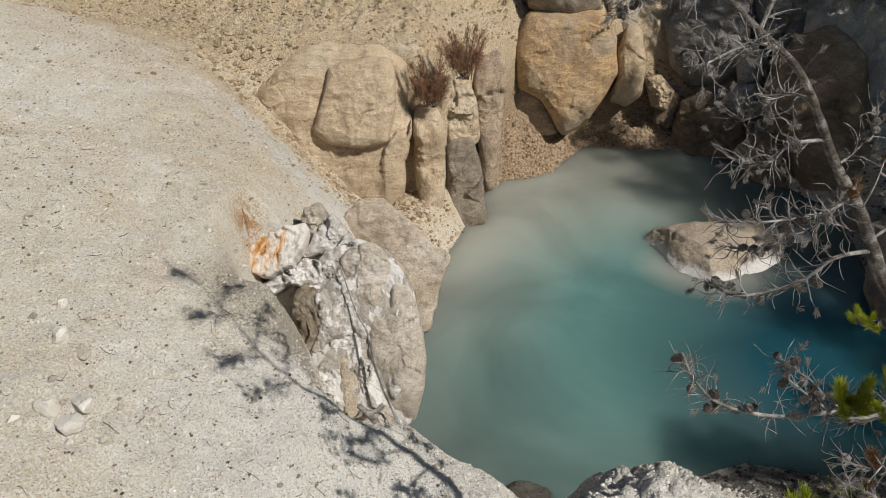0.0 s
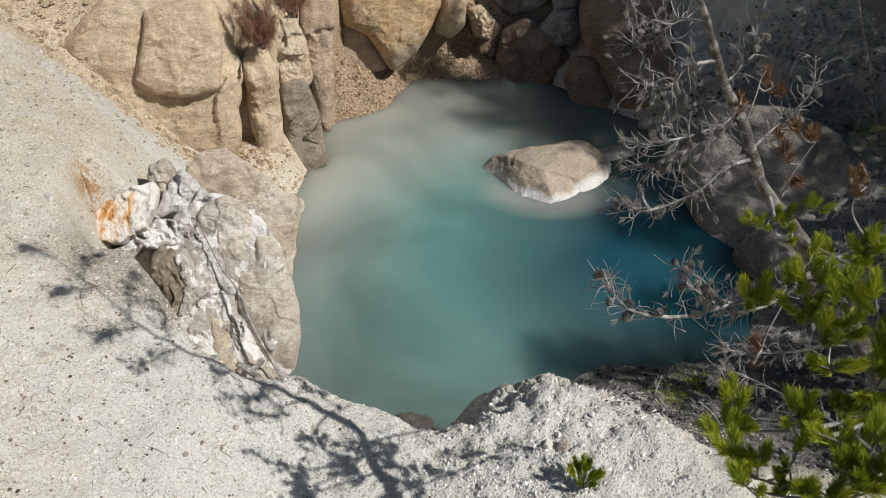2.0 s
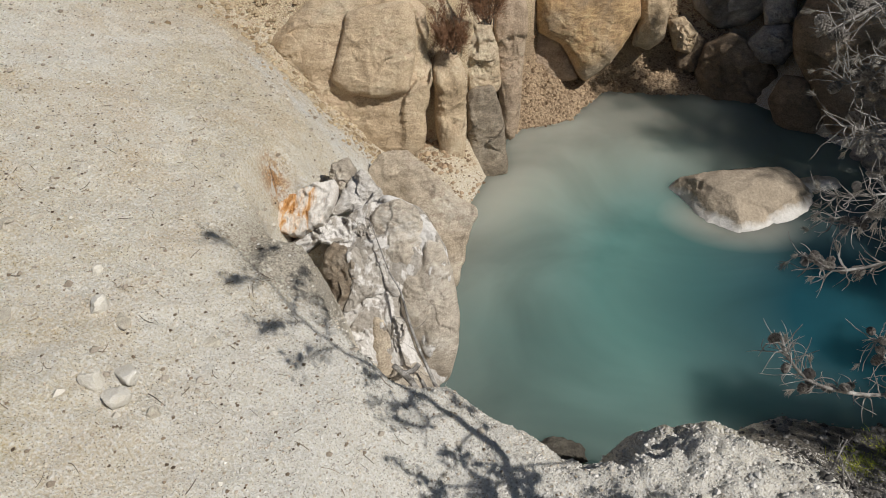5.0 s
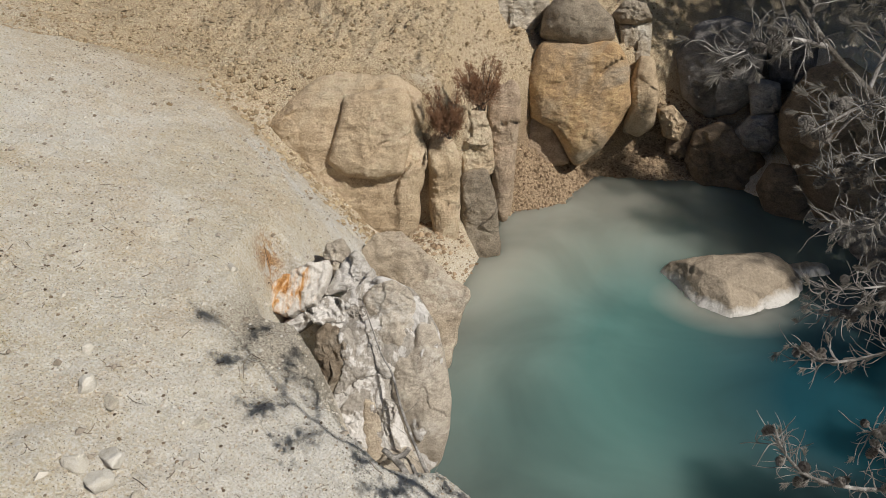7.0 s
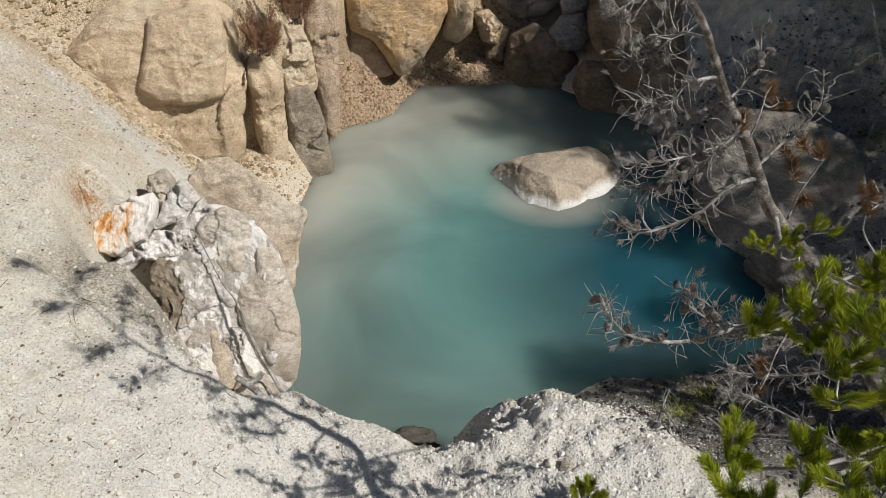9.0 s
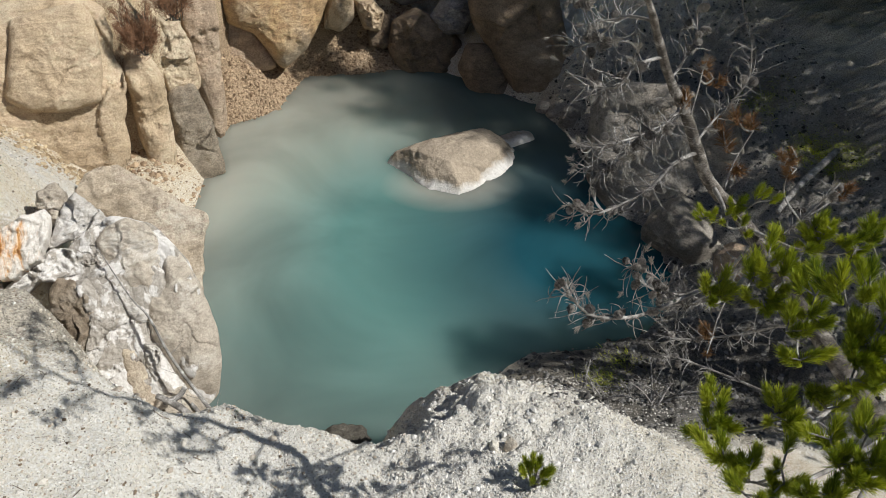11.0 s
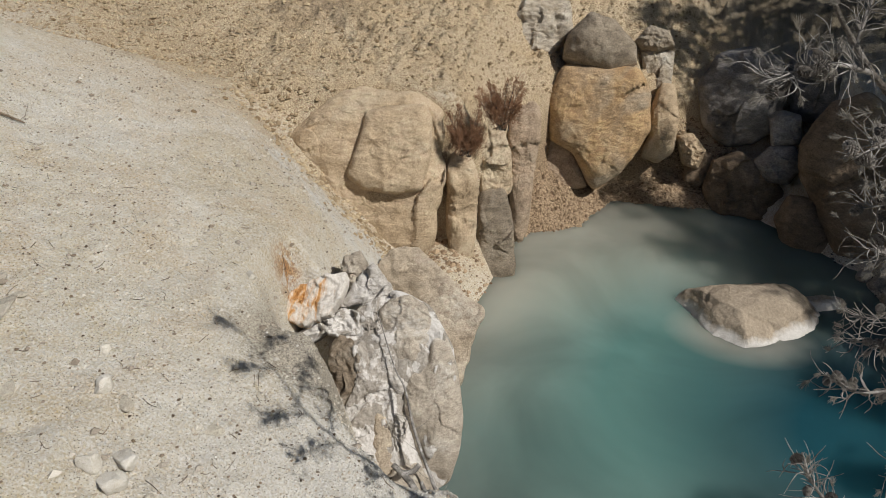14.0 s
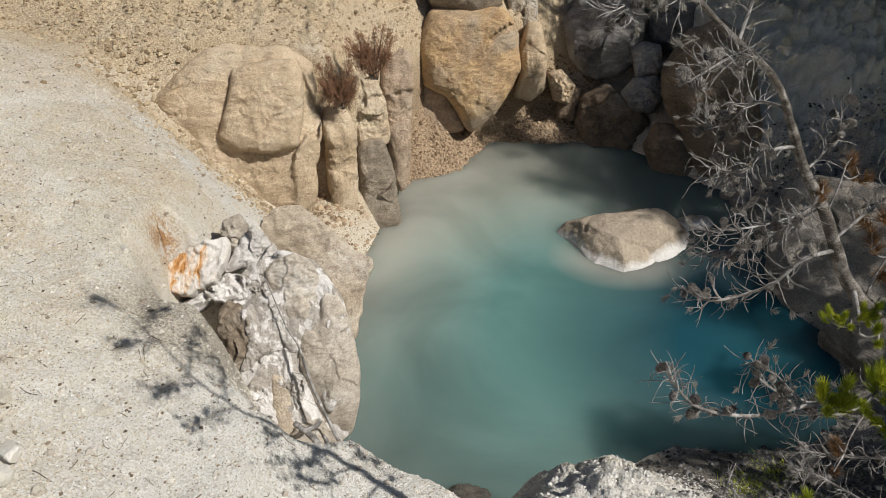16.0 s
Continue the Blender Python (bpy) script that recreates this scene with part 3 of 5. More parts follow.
# the cliff, from the slope to the beach
outline_rock((-2.06, 5.62, 1.03), 16, 25, [(-0.82, 0.19), (-0.56, 0.48), (-0.19, 0.66), (0.28, 0.6), (0.48, 0.44), (0.5, -0.03), (0.39, -0.6), (0.31, -0.77), (0.05, -0.72), (-0.43, -0.25)], TAN, "tan rock wall behind the cracked block", 4, depth=0.11, power=4.5, plates=15, step=0.022, bed=0.008, crag=0.012, lumps=0.035, ragged=0.06, back=0.6, rings=44, spokes=150)
outline_rock((-2.51, 5.60, 1.225), 16, 25, [(-0.34, 0.01), (-0.13, 0.2), (0.1, 0.29), (0.25, 0.27), (0.26, 0.16), (0.15, -0.21), (0.07, -0.35), (-0.09, -0.26), (-0.27, -0.1)], TAN, "tan weathered block with a ledge in the cliff", 2, depth=0.10, power=4, plates=14, step=0.022, bed=0.010, crag=0.014)
outline_rock((-1.99, 5.605, 1.195), 16, 25, [(-0.21, 0.32), (0.02, 0.36), (0.27, 0.37), (0.33, 0.24), (0.31, -0.06), (0.24, -0.32), (-0.02, -0.36), (-0.25, -0.31), (-0.38, -0.21), (-0.31, -0.02)], TAN, "large flat-faced tan block beside a deep crack", 3, depth=0.12, power=9, plates=9, step=0.008, bed=0.010, crag=0.012, lumps=0.018, tilt=(0.06, -0.05))
outline_rock((-1.44, 5.80, 0.69), 16, 14, [(-0.14, 0.3), (-0.09, 0.44), (0.02, 0.46), (0.11, 0.31), (0.13, 0.09), (0.12, -0.23), (0.08, -0.58), (-0.08, -0.6), (-0.14, -0.18)], TAN, "narrow rounded tan rock column", 5, depth=0.09, power=3.4, lumps=0.04, crag=0.014, plates=9, step=0.022, ragged=0.07)
outline_rock((-1.29, 6.25, 0.90), 16, 20, [(-0.17, 0.18), (-0.06, 0.35), (0.08, 0.33), (0.16, 0.08), (0.18, -0.26), (0.07, -0.32), (-0.1, -0.29), (-0.17, -0.07)], TAN, "broken tan rock above the columns", 37, depth=0.10, power=3, crag=0.018, plates=16, step=0.022)
outline_rock((-1.20, 6.00, 0.33), 16, 14, [(-0.15, 0.32), (-0.05, 0.41), (0.09, 0.41), (0.17, 0.08), (0.21, -0.37), (0.05, -0.46), (-0.16, -0.44), (-0.16, -0.03)], GREY, "worn rock column standing in the pool", 6, depth=0.12, power=4, lumps=0.03, crag=0.012, plates=8, step=0.018, ragged=0.05)
outline_rock((-1.07, 6.55, 0.77), 10, 16, [(-0.15, 0.39), (-0.04, 0.54), (0.11, 0.57), (0.15, 0.35), (0.11, -0.03), (0.09, -0.35), (0.07, -0.74), (-0.06, -0.77), (-0.12, -0.2), (-0.16, 0.16)], PINK, "tall thin tan rock fin above the beach", 7, depth=0.12, power=3.2, lumps=0.04, crag=0.014, plates=10, step=0.024, ragged=0.08, back=0.5)
# round the beach
outline_rock((-0.49, 7.55, 0.83), 4, 18, [(-0.56, 0.19), (-0.43, 0.56), (-0.08, 0.61), (0.3, 0.59), (0.45, 0.36), (0.49, 0.01), (0.4, -0.2), (0.22, -0.48), (0.01, -0.65), (-0.08, -0.54), (-0.24, -0.28), (-0.49, -0.17)], ORANGE, "large rounded orange boulder over the gravel beach", 8, depth=0.24, power=4.5, lumps=0.035, crag=0.010, plates=11, step=0.012, back=0.6, rings=44, spokes=150, ragged=0.02)
outline_rock((-0.84, 7.45, 0.46), 4, 28, [(-0.26, 0.25), (-0.06, 0.27), (0.13, 0.12), (0.31, -0.24), (0.08, -0.30), (-0.19, -0.2)], PINK, "pinkish rock slab under the orange boulder", 9, depth=0.10, power=4, crag=0.004, lumps=0.02)
outline_rock((-0.59, 7.85, 1.52), 4, 30, [(-0.36, -0.14), (-0.34, 0.11), (-0.14, 0.34), (0.11, 0.27), (0.34, 0.04), (0.37, -0.12), (0.15, -0.27), (-0.13, -0.23)], GREY, "smooth grey boulder resting on the orange one", 10, depth=0.28, power=2.4, lumps=0.02, crag=0.006)
outline_rock((0.09, 7.85, 0.79), 0, 15, [(-0.12, 0.17), (-0.06, 0.43), (0.08, 0.41), (0.17, 0.09), (0.17, -0.26), (0.03, -0.39), (-0.16, -0.34), (-0.1, -0.11)], TAN, "upright brown rock beside the orange boulder", 11, depth=0.16, power=2.6, crag=0.01, plates=5)
outline_rock((-0.09, 8.30, 1.51), 0, 25, [(-0.2, -0.01), (-0.07, 0.15), (0.13, 0.11), (0.21, -0.04), (0.05, -0.11), (-0.12, -0.1)], GREY, "small grey block on the cliff top", 12, depth=0.13, power=3)
outline_rock((-0.03, 8.25, 1.26), 0, 25, [(-0.18, 0.14), (-0.02, 0.17), (0.15, 0.18), (0.17, -0.22), (0.01, -0.24), (-0.12, -0.14)], PALE, "pale broken rock under a grey block", 46, depth=0.10, power=4, plates=10, step=0.02)
outline_rock((-1.25, 8.00, 1.55), 10, 25, [(-0.42, 0.05), (-0.2, 0.34), (0.31, 0.36), (0.36, 0.05), (0.15, -0.25), (-0.1, -0.36), (-0.3, -0.2)], PALE, "cracked pale rock at the cliff top", 13, depth=0.12, power=4, plates=26, step=0.05, crag=0.02, bed=0.02, back=0.6)
outline_rock((0.43, 7.95, 0.52), 0, 20, [(-0.17, 0.13), (-0.01, 0.18), (0.15, 0.02), (0.1, -0.18), (-0.07, -0.15)], TAN, "broken brown rock at the edge of the beach", 14, depth=0.14, power=3, plates=12, step=0.03, crag=0.02)
boulder("boulder", (0.55, 8.0, 0.30), (0.30, 0.3, 0.4), BROWN, "reddish broken rock at the edge of the beach", (0, 20, 30), 38, group=CLIFF, facets=9, cut=0.75, crag=0.02)
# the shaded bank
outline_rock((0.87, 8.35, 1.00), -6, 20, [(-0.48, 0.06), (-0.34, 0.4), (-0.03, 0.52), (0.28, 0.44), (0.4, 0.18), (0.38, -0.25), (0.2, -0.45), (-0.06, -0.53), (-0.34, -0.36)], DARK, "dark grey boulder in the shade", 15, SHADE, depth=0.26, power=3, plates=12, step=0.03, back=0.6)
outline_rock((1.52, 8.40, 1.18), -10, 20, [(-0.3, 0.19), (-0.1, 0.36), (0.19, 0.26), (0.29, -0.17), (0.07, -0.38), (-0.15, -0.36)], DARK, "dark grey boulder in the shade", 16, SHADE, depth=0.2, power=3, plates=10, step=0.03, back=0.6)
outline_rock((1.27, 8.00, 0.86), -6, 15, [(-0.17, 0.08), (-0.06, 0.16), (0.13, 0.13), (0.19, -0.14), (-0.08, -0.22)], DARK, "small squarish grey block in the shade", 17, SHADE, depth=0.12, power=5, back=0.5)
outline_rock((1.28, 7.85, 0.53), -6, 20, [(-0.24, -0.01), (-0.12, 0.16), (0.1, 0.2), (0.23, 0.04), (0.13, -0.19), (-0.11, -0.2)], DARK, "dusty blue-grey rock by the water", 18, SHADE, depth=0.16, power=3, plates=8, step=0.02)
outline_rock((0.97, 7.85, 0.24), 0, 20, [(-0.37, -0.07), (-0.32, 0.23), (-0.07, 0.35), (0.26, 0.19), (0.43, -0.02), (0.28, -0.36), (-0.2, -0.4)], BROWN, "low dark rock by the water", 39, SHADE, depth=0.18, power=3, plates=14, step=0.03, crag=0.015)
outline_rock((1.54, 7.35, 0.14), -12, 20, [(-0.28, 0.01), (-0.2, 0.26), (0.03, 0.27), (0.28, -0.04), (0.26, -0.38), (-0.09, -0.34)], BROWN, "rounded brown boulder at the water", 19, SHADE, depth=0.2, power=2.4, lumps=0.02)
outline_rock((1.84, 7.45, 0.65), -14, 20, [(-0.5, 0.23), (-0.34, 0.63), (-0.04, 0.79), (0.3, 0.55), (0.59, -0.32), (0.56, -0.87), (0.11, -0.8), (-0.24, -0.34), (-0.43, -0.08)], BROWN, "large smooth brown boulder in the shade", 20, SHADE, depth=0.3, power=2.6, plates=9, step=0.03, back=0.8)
outline_rock((2.61, 5.35, 0.32), -20, 35, [(-0.54, 0.49), (-0.32, 0.57), (0.13, 0.58), (0.51, 0.46), (0.71, 0.03), (0.63, -0.54), (0.22, -0.77), (-0.2, -0.72), (-0.55, -0.29), (-0.6, 0.18)], GREYBROWN, "big grey boulder with a gravelly top on the bank", 21, SHADE, depth=0.22, power=4, lumps=0.04, crag=0.012, plates=8, step=0.02, back=0.7)
boulder("boulder", (2.55, 4.52, 0.10), (0.55, 0.6, 0.55), GREYBROWN, "grey rock at the shaded water's edge", (0, 0, 30), 40, group=SHADE, facets=8, cut=0.8, crag=0.015)
boulder("boulder", (2.62, 3.92, 0.32), (0.26, 0.26, 0.3), PINK, "small pinkish stone catching the sun", (0, 0, 0), 41, group=SHADE, facets=6)
boulder("boulder", (2.12, 6.62, 0.02), (0.20, 0.22, 0.2), GREYBROWN, "small grey stone at the water's edge", (0, 0, 0), 42, "stone", facets=6)
boulder("boulder", (2.02, 6.75, 0.0), (0.16, 0.14, 0.16), GREYBROWN, "small grey stone at the water's edge", (0, 0, 50), 43, "stone", facets=6)
boulder("boulder", (2.22, 6.45, 0.06), (0.3, 0.26, 0.26), GREYBROWN, "grey stone wedged at the water's edge", (0, 0, 20), 44, "stone", facets=6)
boulder("boulder", (0.96, 5.86, -0.10), (1.30, 0.88, 0.64), ISLE, "grey boulder with a white waterline in the pool", (0, 2, 27), 22, power=2.3, lumps=0.03, facets=0, crag=0.010, plates=7, step=0.012, sub=6,
        planes=[((-0.93, -0.10, 0.24), 0.68), ((-0.80, -0.42, 0.42), 0.80), ((0.10, -0.72, 0.69), 0.90), ((0.1, 0.75, 0.66), 0.85)])
boulder("boulder", (1.60, 6.20, -0.03), (0.42, 0.22, 0.2), ISLE, "low wet rock behind the pool boulder", (0, 0, 10), 45, facets=7, cut=0.8)
# the steaming outcrop
outline_rock((-1.12, 3.16, 0.91), 14, 38, [(-0.36, 0.29), (-0.24, 0.48), (-0.05, 0.55), (0.14, 0.49), (0.27, 0.27), (0.31, -0.0), (0.32, -0.28), (0.26, -0.49), (0.08, -0.57), (-0.11, -0.53), (-0.26, -0.23), (-0.35, 0.04)], SINTER, "crusted grey core of the steaming outcrop", 24, OUT, depth=0.042, power=4, plates=36, step=0.03, crag=0.012, back=0.4, rings=46, spokes=160)
outline_rock((-1.16, 3.36, 1.19), 14, 38, [(-0.15, 0.1), (-0.09, 0.16), (0.02, 0.18), (0.11, 0.13), (0.16, 0.0), (0.14, -0.12), (0.06, -0.21), (-0.03, -0.19), (-0.09, -0.07), (-0.14, 0.02)], SMOOTH, "round grey rock of the outcrop", 23, OUT, depth=0.063, power=2.6, lumps=0.03, crag=0.004, plates=7, step=0.008, back=0.3)
outline_rock((-0.94, 3.18, 0.87), 14, 38, [(-0.02, 0.43), (0.07, 0.34), (0.13, 0.16), (0.16, -0.08), (0.14, -0.28), (0.09, -0.44), (-0.04, -0.48), (-0.1, -0.27), (-0.16, -0.03), (-0.17, 0.17), (-0.08, 0.19), (-0.02, 0.29)], SMOOTH, "tall grey rock of the outcrop standing at the water", 29, OUT, depth=0.070, power=2.8, lumps=0.03, crag=0.008, plates=12, step=0.02, back=0.4, rings=40, spokes=140)
outline_rock((-1.21, 3.22, 1.03), 14, 38, [(-0.14, 0.17), (-0.05, 0.16), (0.04, 0.08), (0.1, -0.04), (0.11, -0.14), (0.06, -0.17), (-0.02, -0.08), (-0.1, 0.02)], WHITE, "white-streaked rock in the middle of the outcrop", 70, OUT, depth=0.035, power=3, lumps=0.02, crag=0.010, plates=14, step=0.012, ragged=0.12, back=0.3)
outline_rock((-1.43, 3.13, 1.02), 14, 38, [(-0.09, 0.14), (-0.04, 0.19), (0.05, 0.16), (0.1, 0.04), (0.1, -0.11), (0.03, -0.21), (-0.05, -0.2), (-0.1, -0.02)], PITTED, "pitted brown rock beside the vent", 28, OUT, depth=0.070, power=2.6, lumps=0.03, crag=0.016, plates=22, step=0.02, ragged=0.1, back=0.3)
outline_rock((-1.34, 3.10, 0.98), 14, 38, [(-0.05, 0.22), (0.02, 0.21), (0.06, 0.08), (0.1, -0.04), (0.03, -0.08), (-0.05, -0.21), (-0.08, -0.16), (-0.02, -0.02)], SINTER, "white-faced rock beside the vent", 69, OUT, depth=0.049, power=3, lumps=0.03, crag=0.014, plates=18, step=0.018, ragged=0.1, back=0.3)
outline_rock((-1.33, 3.00, 0.88), 14, 38, [(0.08, 0.07), (0.05, 0.02), (-0.01, -0.06), (-0.06, -0.1), (-0.06, -0.0), (0.0, 0.07)], WHITE, "white tongue of crust by the vent", 75, OUT, depth=0.028, power=3, lumps=0.015, plates=6, step=0.01, ragged=0.1, back=0.25)
outline_rock((-1.15, 2.95, 0.68), 14, 38, [(-0.06, 0.21), (0.02, 0.17), (0.06, 0.01), (0.06, -0.2), (-0.02, -0.2), (-0.07, 0.01)], SLAB, "smooth grey slab low on the outcrop", 72, OUT, depth=0.035, power=4, lumps=0.012, crag=0.004, back=0.4)
outline_rock((-1.27, 2.94, 0.67), 14, 38, [(-0.14, 0.1), (-0.05, 0.17), (0.04, 0.17), (0.07, -0.03), (0.12, -0.2), (0.03, -0.18), (-0.07, -0.03)], SINTER, "crusted grey rock at the foot of the outcrop", 73, OUT, depth=0.042, power=3, crag=0.02, plates=16, step=0.016, ragged=0.1, back=0.4)
outline_rock((-1.08, 3.01, 0.77), 14, 38, [(-0.03, 0.1), (0.04, 0.06), (0.03, -0.03), (-0.01, -0.11), (-0.04, -0.02)], WHITE, "white flake of crust on the outcrop", 74, OUT, depth=0.028, power=3, lumps=0.012, plates=5, step=0.01, ragged=0.14, back=0.25)
outline_rock((-1.65, 3.245, 1.345), 14, 48, [(-0.16, -0.05), (-0.12, 0.06), (-0.02, 0.12), (0.16, 0.17), (0.16, 0.05), (0.09, -0.07), (-0.02, -0.14), (-0.09, -0.14)], LIP, "rusty orange and white wall above the vent", 76, OUT, depth=0.015, power=8, lumps=0.02, crag=0.008, plates=18, step=0.016, ragged=0.16, back=0.3)
outline_rock((-1.54, 3.54, 1.36), 14, 40, [(-0.07, -0.05), (-0.04, 0.11), (0.05, 0.14), (0.09, 0.06), (0.01, -0.1), (-0.05, -0.16)], SMOOTH, "upright grey slab behind the rusty wall", 80, OUT, depth=0.049, power=2.6, plates=7, step=0.02, ragged=0.1, back=0.3)
outline_rock((-1.41, 3.47, 1.32), 14, 38, [(-0.16, -0.1), (-0.1, 0.01), (-0.04, 0.11), (0.02, 0.16), (0.12, 0.05), (0.15, -0.05), (0.06, -0.1), (-0.05, -0.08)], WHITE, "white crusted rock of the outcrop", 27, OUT, depth=0.035, power=3, lumps=0.025, crag=0.010, plates=14, step=0.018, ragged=0.1, back=0.3)
outline_rock((-1.57, 3.26, 1.16), 14, 38, [(-0.18, -0.02), (-0.07, 0.04), (0.08, 0.13), (0.18, 0.1), (0.21, -0.01), (0.06, -0.04), (-0.02, -0.02), (-0.11, -0.09), (-0.16, -0.09)], SINTER, "knobbly white crust above the vent", 79, OUT, depth=0.049, power=3, lumps=0.03, crag=0.03, plates=16, step=0.018, ragged=0.14, back=0.3)
outline_rock((-1.33, 3.33, 1.18), 14, 38, [(-0.07, 0.09), (0.02, 0.1), (0.09, -0.06), (0.06, -0.11), (-0.03, -0.04), (-0.07, 0.01)], SINTER, "broken plates above the white streak", 71, OUT, depth=0.035, power=3, crag=0.02, plates=14, step=0.018, ragged=0.12, back=0.3)
outline_rock((-1.31, 4.25, 0.67), 10, 50, [(-0.37, 0.3), (-0.29, 0.41), (-0.09, 0.47), (0.17, 0.23), (0.41, 0.03), (0.32, -0.22), (0.29, -0.51), (0.07, -0.53), (-0.18, -0.21), (-0.32, 0.02)], SLAB, "broad tan slab sloping down to the water", 25, OUT, depth=0.025, power=8, lumps=0.04, crag=0.006, plates=7, step=0.014, ragged=0.05, back=0.4, rings=44, spokes=150)
boulder("boulder", (-0.98, 2.86, 0.40), (0.34, 0.3, 0.5), SMOOTH, "dark hollow rock under the rim", (0, 0, 0), 49, group=OUT, facets=6, crag=0.02)
boulder("boulder", (-0.14, 3.0, -0.01), (0.30, 0.2, 0.15), WET, "wet dark stone below the notch in the rim", (0, 0, 15), 52, "stone", facets=7, crag=0.02)


# ---- plants ----
def tube(bm, path, radii, sides=7, knots=0.0, seed=0):
    """A tapering limb along a smooth curve through the given points."""
    pts = [Vector(p) for p in path]
    fine, rad = [], []
    for i in range(len(pts) - 1):
        p0, p1, p2, p3 = pts[max(i - 1, 0)], pts[i], pts[i + 1], pts[min(i + 2, len(pts) - 1)]
        for n in range(4):
            t = n / 4
            fine.append(0.5 * (2 * p1 + (p2 - p0) * t + (2 * p0 - 5 * p1 + 4 * p2 - p3) * t * t + (3 * p1 - p0 - 3 * p2 + p3) * t ** 3))
            rad.append(radii[i] * (1 - t) + radii[i + 1] * t)
    fine.append(pts[-1])
    rad.append(radii[-1])
    side, rings = None, []
    for i, p in enumerate(fine):
        way = (fine[min(i + 1, len(fine) - 1)] - fine[max(i - 1, 0)]).normalized()
        side = way.orthogonal() if side is None else (side - way * side.dot(way))
        side.normalize()
        up = way.cross(side)
        ring = []
        for k in range(sides):
            a = 2 * math.pi * k / sides
            n = side * math.cos(a) + up * math.sin(a)
            r = rad[i] * (1 + knots * noise.noise((p + n * 0.02) * 28 + Vector((seed, 0, 0))))
            ring.append(bm.verts.new(p + n * r))
        rings.append(ring)
    for a, b in zip(rings, rings[1:]):
        for k in range(sides):
            bm.faces.new((a[k], a[(k + 1) % sides], b[(k + 1) % sides], b[k]))
    bm.faces.new(rings[-1])
    bm.faces.new(rings[0][::-1])
    return fine


def leaf_material(name, low, high, shine=0.45, through_light=0.3):
    m, nt, b = material(name, shine)
    info = nt.nodes.new("ShaderNodeNewGeometry")
    ob = nt.nodes.new("ShaderNodeObjectInfo")
    f = calc(nt, "ADD", calc(nt, "MULTIPLY", info.outputs["Random Per Island"], 0.6), calc(nt, "MULTIPLY", ob.outputs["Random"], 0.4))
    col = mix(nt, f, low, high)
    nt.links.new(col, b.inputs["Base Color"])
    thin = nt.nodes.new("ShaderNodeBsdfTranslucent")
    nt.links.new(col, thin.inputs[0])
    both = nt.nodes.new("ShaderNodeMixShader")
    both.inputs[0].default_value = through_light
    nt.links.new(b.outputs[0], both.inputs[1])
    nt.links.new(thin.outputs[0], both.inputs[2])
    nt.links.new(both.outputs[0], nt.nodes["Material Output"].inputs[0])
    return m


NEEDLE = leaf_material("green_needles", (0.11, 0.19, 0.012), (0.70, 0.72, 0.075), 0.45, 0.42)
RUST = leaf_material("rusty_needles", (0.14, 0.075, 0.032), (0.36, 0.21, 0.10), 0.6)
REDDISH = leaf_material("reddish_scales", (0.11, 0.055, 0.03), (0.40, 0.22, 0.125), 0.6, 0.2)
DRY = leaf_material("dry_needles", (0.19, 0.175, 0.155), (0.47, 0.44, 0.395), 0.7)
TWIG = rock_material("silver_twig", (0.09, 0.083, 0.077), (0.25, 0.236, 0.222), (0.56, 0.545, 0.525), 12.0, relief=0.5)
CONE = leaf_material("cone_scales", (0.07, 0.06, 0.052), (0.34, 0.315, 0.29), 0.75, 0.0)


def tuft_mesh(name, count, length, mat, spread=1.0, droop=0.0, stem=0.05, seed=1):
    """A brush of needles round the end of a twig that points along +z."""
    rng = random.Random(seed)
    verts, faces = [], []
    for n in range(count):
        base = Vector((rng.gauss(0, 0.002), rng.gauss(0, 0.002), rng.uniform(0, stem)))
        a, tilt = rng.uniform(0, 2 * math.pi), spread * rng.uniform(0.25, 1.05) * (1.15 - 0.6 * base.z / max(stem, 1e-3))
        way = Vector((math.sin(tilt) * math.cos(a), math.sin(tilt) * math.sin(a), math.cos(tilt)))
        far = length * rng.uniform(0.7, 1.1)
        side = way.cross(Vector((rng.gauss(0, 1), rng.gauss(0, 1), rng.gauss(0, 1)))).normalized() * 0.0008
        other = way.cross(side).normalized() * 0.0006
        mid = base + way * far * 0.55 + Vector((0, 0, -droop * far * 0.2))
        tip = base + way * far + Vector((0, 0, -droop * far * 0.7))
        o = len(verts)
        verts += [base + side, base - side, mid + side * 0.9 + other, mid - side * 0.9 + other, mid - other, tip]
        faces += [(o, o + 1, o + 3, o + 2), (o, o + 2, o + 4), (o + 1, o + 4, o + 3), (o + 2, o + 3, o + 5), (o + 3, o + 4, o + 5), (o + 4, o + 2, o + 5)]
    me = bpy.data.meshes.new(name)
    me.from_pydata([tuple(v) for v in verts], [], faces)
    me.materials.append(mat)
    return me


